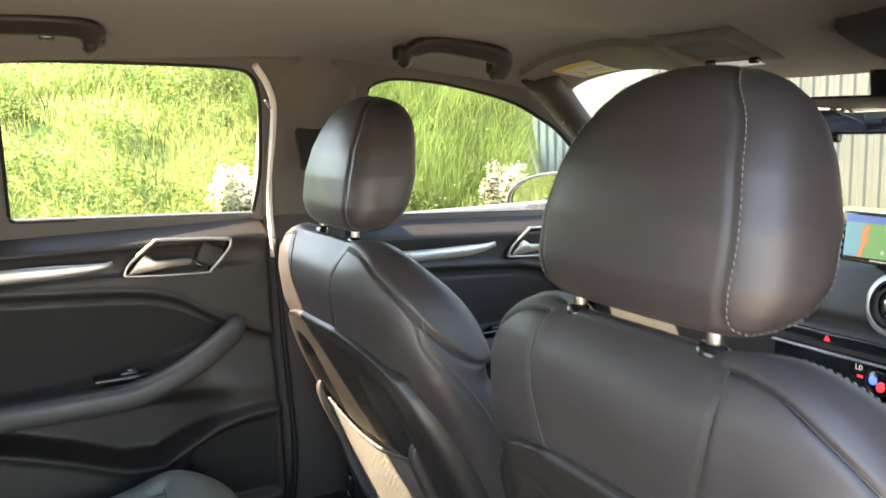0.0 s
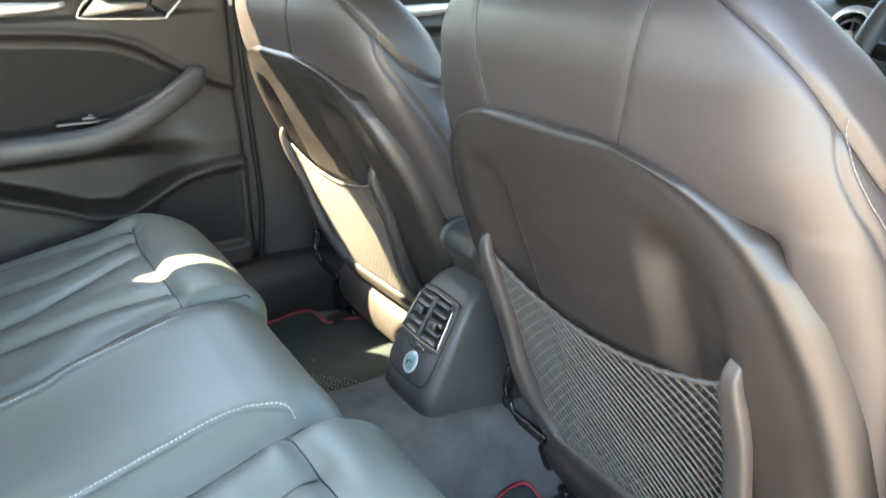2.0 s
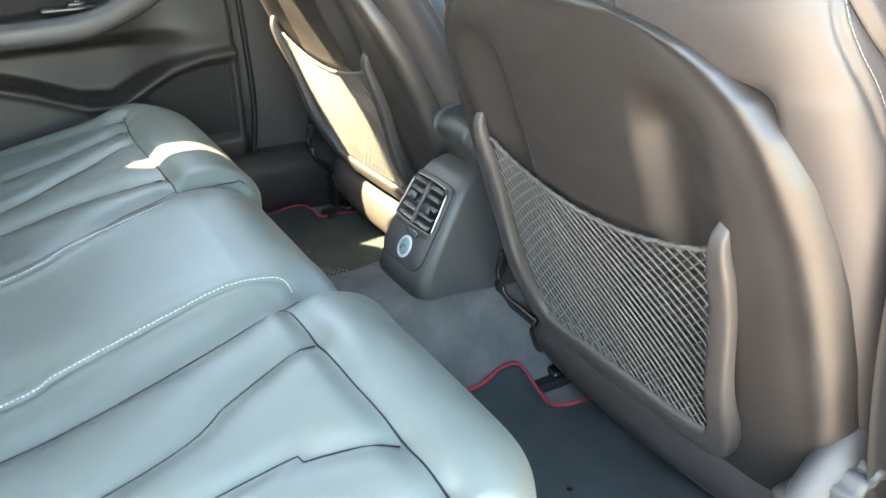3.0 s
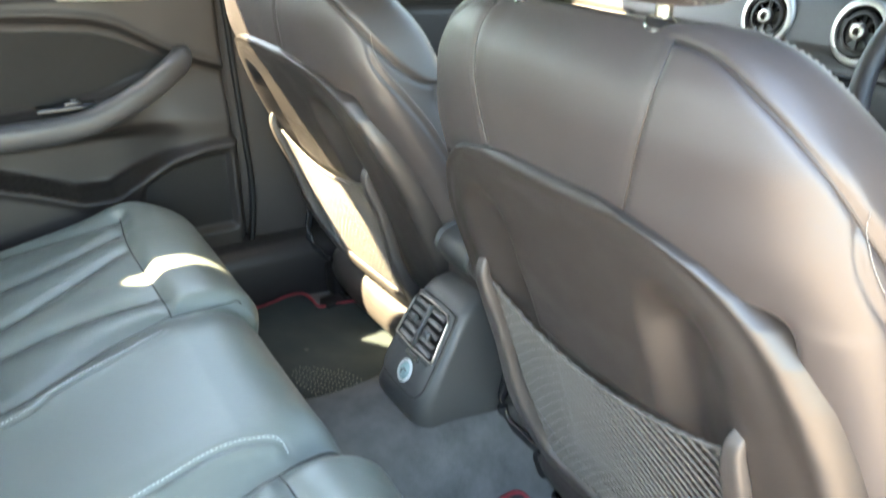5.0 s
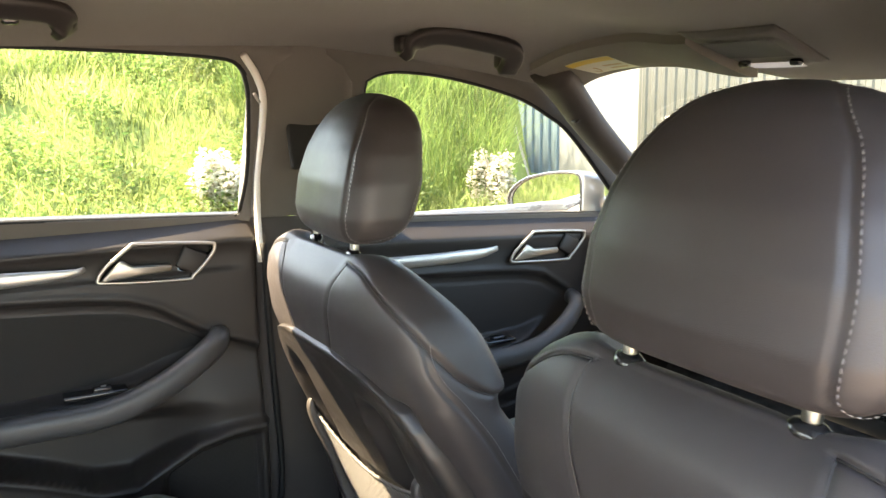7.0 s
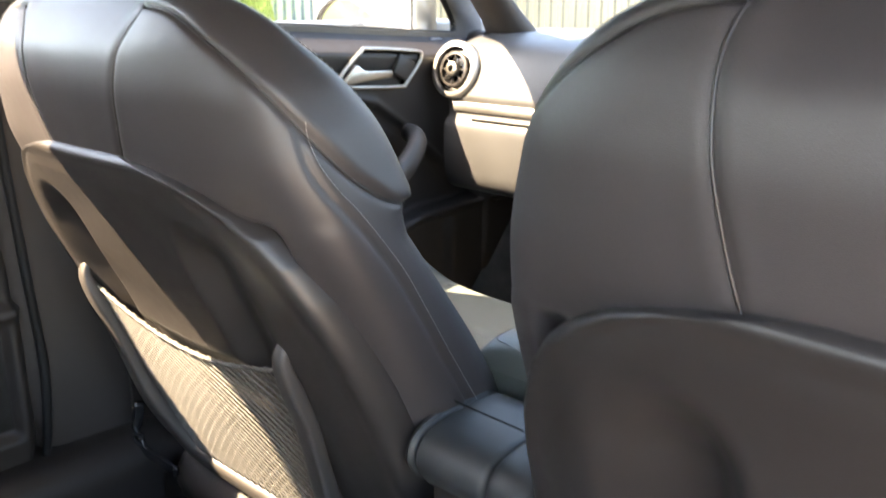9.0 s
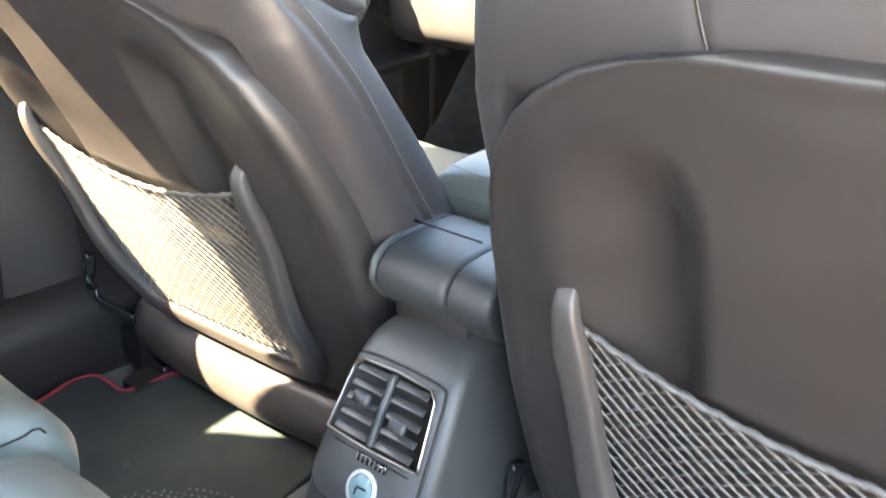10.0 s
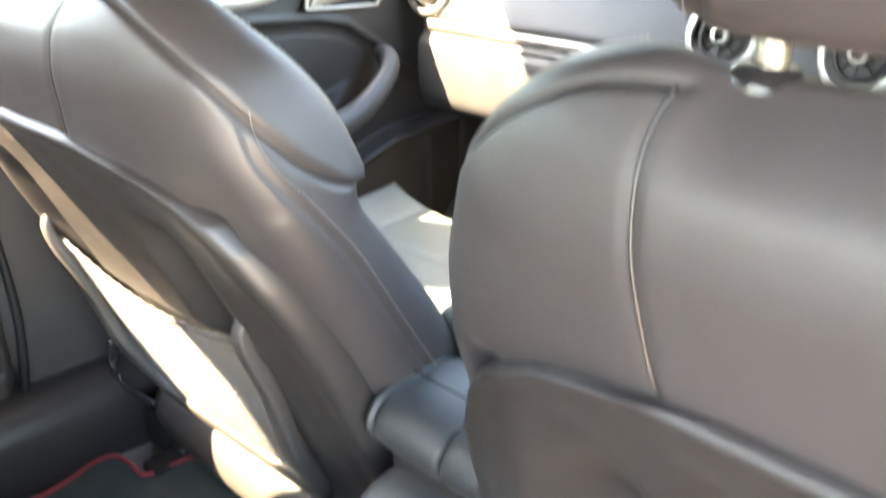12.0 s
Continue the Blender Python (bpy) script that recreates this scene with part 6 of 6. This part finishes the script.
def flower_bush(bx, by, size):
    bz = float(bank_z(np.array(bx), np.array(by)))
    b = thing("flowering_bush", (bx, by, bz), "bush covered in small cream flowers", "bush", "cream flowering bushes")
    n = 3000
    o = rng.normal(0, 1, (n, 3)); o /= np.linalg.norm(o, axis=1)[:, None]
    lump = 0.85 + 0.35 * np.sin(o[:, 0] * 5 + bx) * np.cos(o[:, 1] * 4 + by)
    o *= (size * lump * (0.65 + 0.35 * rng.random(n)))[:, None]
    q = np.stack([bx + o[:, 0] * 0.8, by + o[:, 1] * 0.8, bz + size * 0.95 + o[:, 2] * 1.1], 1)
    part("leaf_mass", leaves(*q[rng.random(n) < 0.16].T, 0.030), GRASS, b, smooth=False)
    f = rng.random(n) < 0.95
    q2 = bx + (q[f][:, 0] - bx) * 1.2, by + (q[f][:, 1] - by) * 1.2, q[f][:, 2] + 0.03
    part("blossom", leaves(q2[0], q2[1], q2[2], 0.023), PETALS, b, "cream blossom", smooth=False)
    for t in range(6):
        a = t * 1.05
        part("stem", tube(np.array([(bx, by, bz - 0.05), (bx + 0.12 * size * math.cos(a), by + 0.12 * size * math.sin(a), bz + size * 0.5), (bx + 0.4 * size * math.cos(a), by + 0.4 * size * math.sin(a), bz + size * 1.1)]), 0.010, sides=6, taper=(1, 0.7, 0.4)), BARK, b)


flower_bush(-5.9, 1.62, 0.24)
flower_bush(-6.0, 2.0, 0.22)
flower_bush(-5.75, 4.12, 0.27)
x, y, z = scatter(160, 1.0, 4.0, 5.6, 8.0)
stuff("pink_flowers", leaves(x, y, z + 0.75, 0.05), PINK, "scattered pink flowers in the tall grass", "flowers")


def tree(bx, by, height):
    bz = float(bank_z(np.array(bx), np.array(by)))
    t = thing("tree", (bx, by, bz), "broadleaf tree at the top of the bank", "tree", "trees above the bank")
    part("trunk", tube(np.array([(bx, by, bz - 0.2), (bx + 0.05, by, bz + height * 0.25), (bx - 0.05, by + 0.1, bz + height * 0.55), (bx, by, bz + height * 0.8)]), 0.16, sides=10, taper=(1.2, 0.9, 0.6, 0.25)), BARK, t)
    for k in range(6):
        a = k * 1.1
        part("limb", tube(np.array([(bx, by, bz + height * (0.32 + 0.06 * k)), (bx + 0.6 * math.cos(a), by + 0.6 * math.sin(a), bz + height * (0.45 + 0.06 * k)), (bx + 1.3 * math.cos(a), by + 1.3 * math.sin(a), bz + height * (0.52 + 0.06 * k))]), 0.06, sides=7, taper=(1, 0.7, 0.3)), BARK, t)
    n = 2600
    cl = rng.normal(0, 1, (26, 3)) * (1.0, 1.0, 0.8) + (0, 0, 0)
    o = cl[rng.integers(0, 26, n)] + rng.normal(0, 0.36, (n, 3))
    part("crown", leaves(bx + o[:, 0], by + o[:, 1], bz + height * 0.72 + o[:, 2], 0.15), TREE_LEAF, t, smooth=False)


for tx, ty, th in ((-19, -1.0, 5.5), (-21, 2.2, 6.0), (-24, 5.5, 6.5), (-20, 7.5, 5.0), (-26, 0.5, 7.0), (-17.5, 10.5, 5.5), (-24, -5.0, 6.0), (3.0, -13.0, 6.0), (6.0, -14.5, 6.5)):
    tree(tx, ty, th)


def hedge(x0, x1, y0, height):
    """An unseen hedge across the yard, added to fill the wing mirror's reflection."""
    n = 9000
    h = thing("hedge", ((x0 + x1) / 2, y0, GZ), "tall green hedge added out of view for the wing mirror", "hedge")
    u = rng.random((n, 3))
    bump = 0.25 * np.sin(u[:, 0] * 31) + 0.15 * np.sin(u[:, 0] * 77 + 1)
    part("leaf_mass", leaves(x0 + (x1 - x0) * u[:, 0], y0 + (u[:, 1] - 0.5) * 0.9, GZ + (height + bump) * u[:, 2] ** 0.8, 0.16), LEAVES, h, smooth=False)
    for k in range(8):
        xs_ = x0 + (x1 - x0) * (k + 0.5) / 8
        part("stem", tube(np.array([(xs_, y0, GZ - 0.1), (xs_ + 0.1, y0, GZ + height * 0.5), (xs_, y0 + 0.1, GZ + height * 0.85)]), 0.05, sides=7, taper=(1, 0.7, 0.3)), BARK, h)


# added behind the car so the mirror glass reflects foliage, not bright sky
hedge(-4.0, 10.0, -11.0, 2.4)


def corrugated(name, x0, y0, x1, y1, height, pitch, depth, material, label):
    """A wall of trapezoidal profiled sheet between two points."""
    d = np.array((x1 - x0, y1 - y0)); Lw = np.linalg.norm(d); d /= Lw
    nrm = np.array((d[1], -d[0]))
    w = thing(name, ((x0 + x1) / 2, (y0 + y1) / 2, GZ), label, "shed wall")
    cnt = int(Lw / 1.0)
    for k in range(cnt):
        s0, s1 = Lw * k / cnt, Lw * (k + 1) / cnt
        rows = []
        s = s0
        pts = []
        m_ = int(round((s1 - s0) / pitch))
        for i in range(m_):
            b = s0 + (s1 - s0) * i / m_
            pp = (s1 - s0) / m_
            pts += [(b, 0), (b + 0.35 * pp, 0), (b + 0.5 * pp, depth), (b + 0.85 * pp, depth)]
        pts.append((s1, 0))
        lo = [(x0 + d[0] * a + nrm[0] * h, y0 + d[1] * a + nrm[1] * h, GZ) for a, h in pts]
        hi_ = [(a, b, GZ + height) for a, b, c in lo]
        bk_ = [(a - nrm[0] * 0.05, b - nrm[1] * 0.05, GZ + height) for a, b, c in lo]
        part("sheet_panel", sheet(np.array([lo, hi_, bk_])), material, w, smooth=False)
    return w


corrugated("sheet_metal_wall", -8.8, 8.6, 9.0, 10.6, 3.6, 0.19, 0.022, SHEET, "grey-green profiled sheet-metal wall")
corrugated("sheet_metal_shed", -11.6, 7.7, -10.2, 8.2, 3.6, 0.16, 0.03, SHEET_BLUE, "pale blue profiled sheet-metal shed side")
corrugated("white_gate", -10.2, 8.2, -8.8, 8.6, 3.3, 0.5, 0.006, SHEET_WHITE, "white painted metal gate panel")
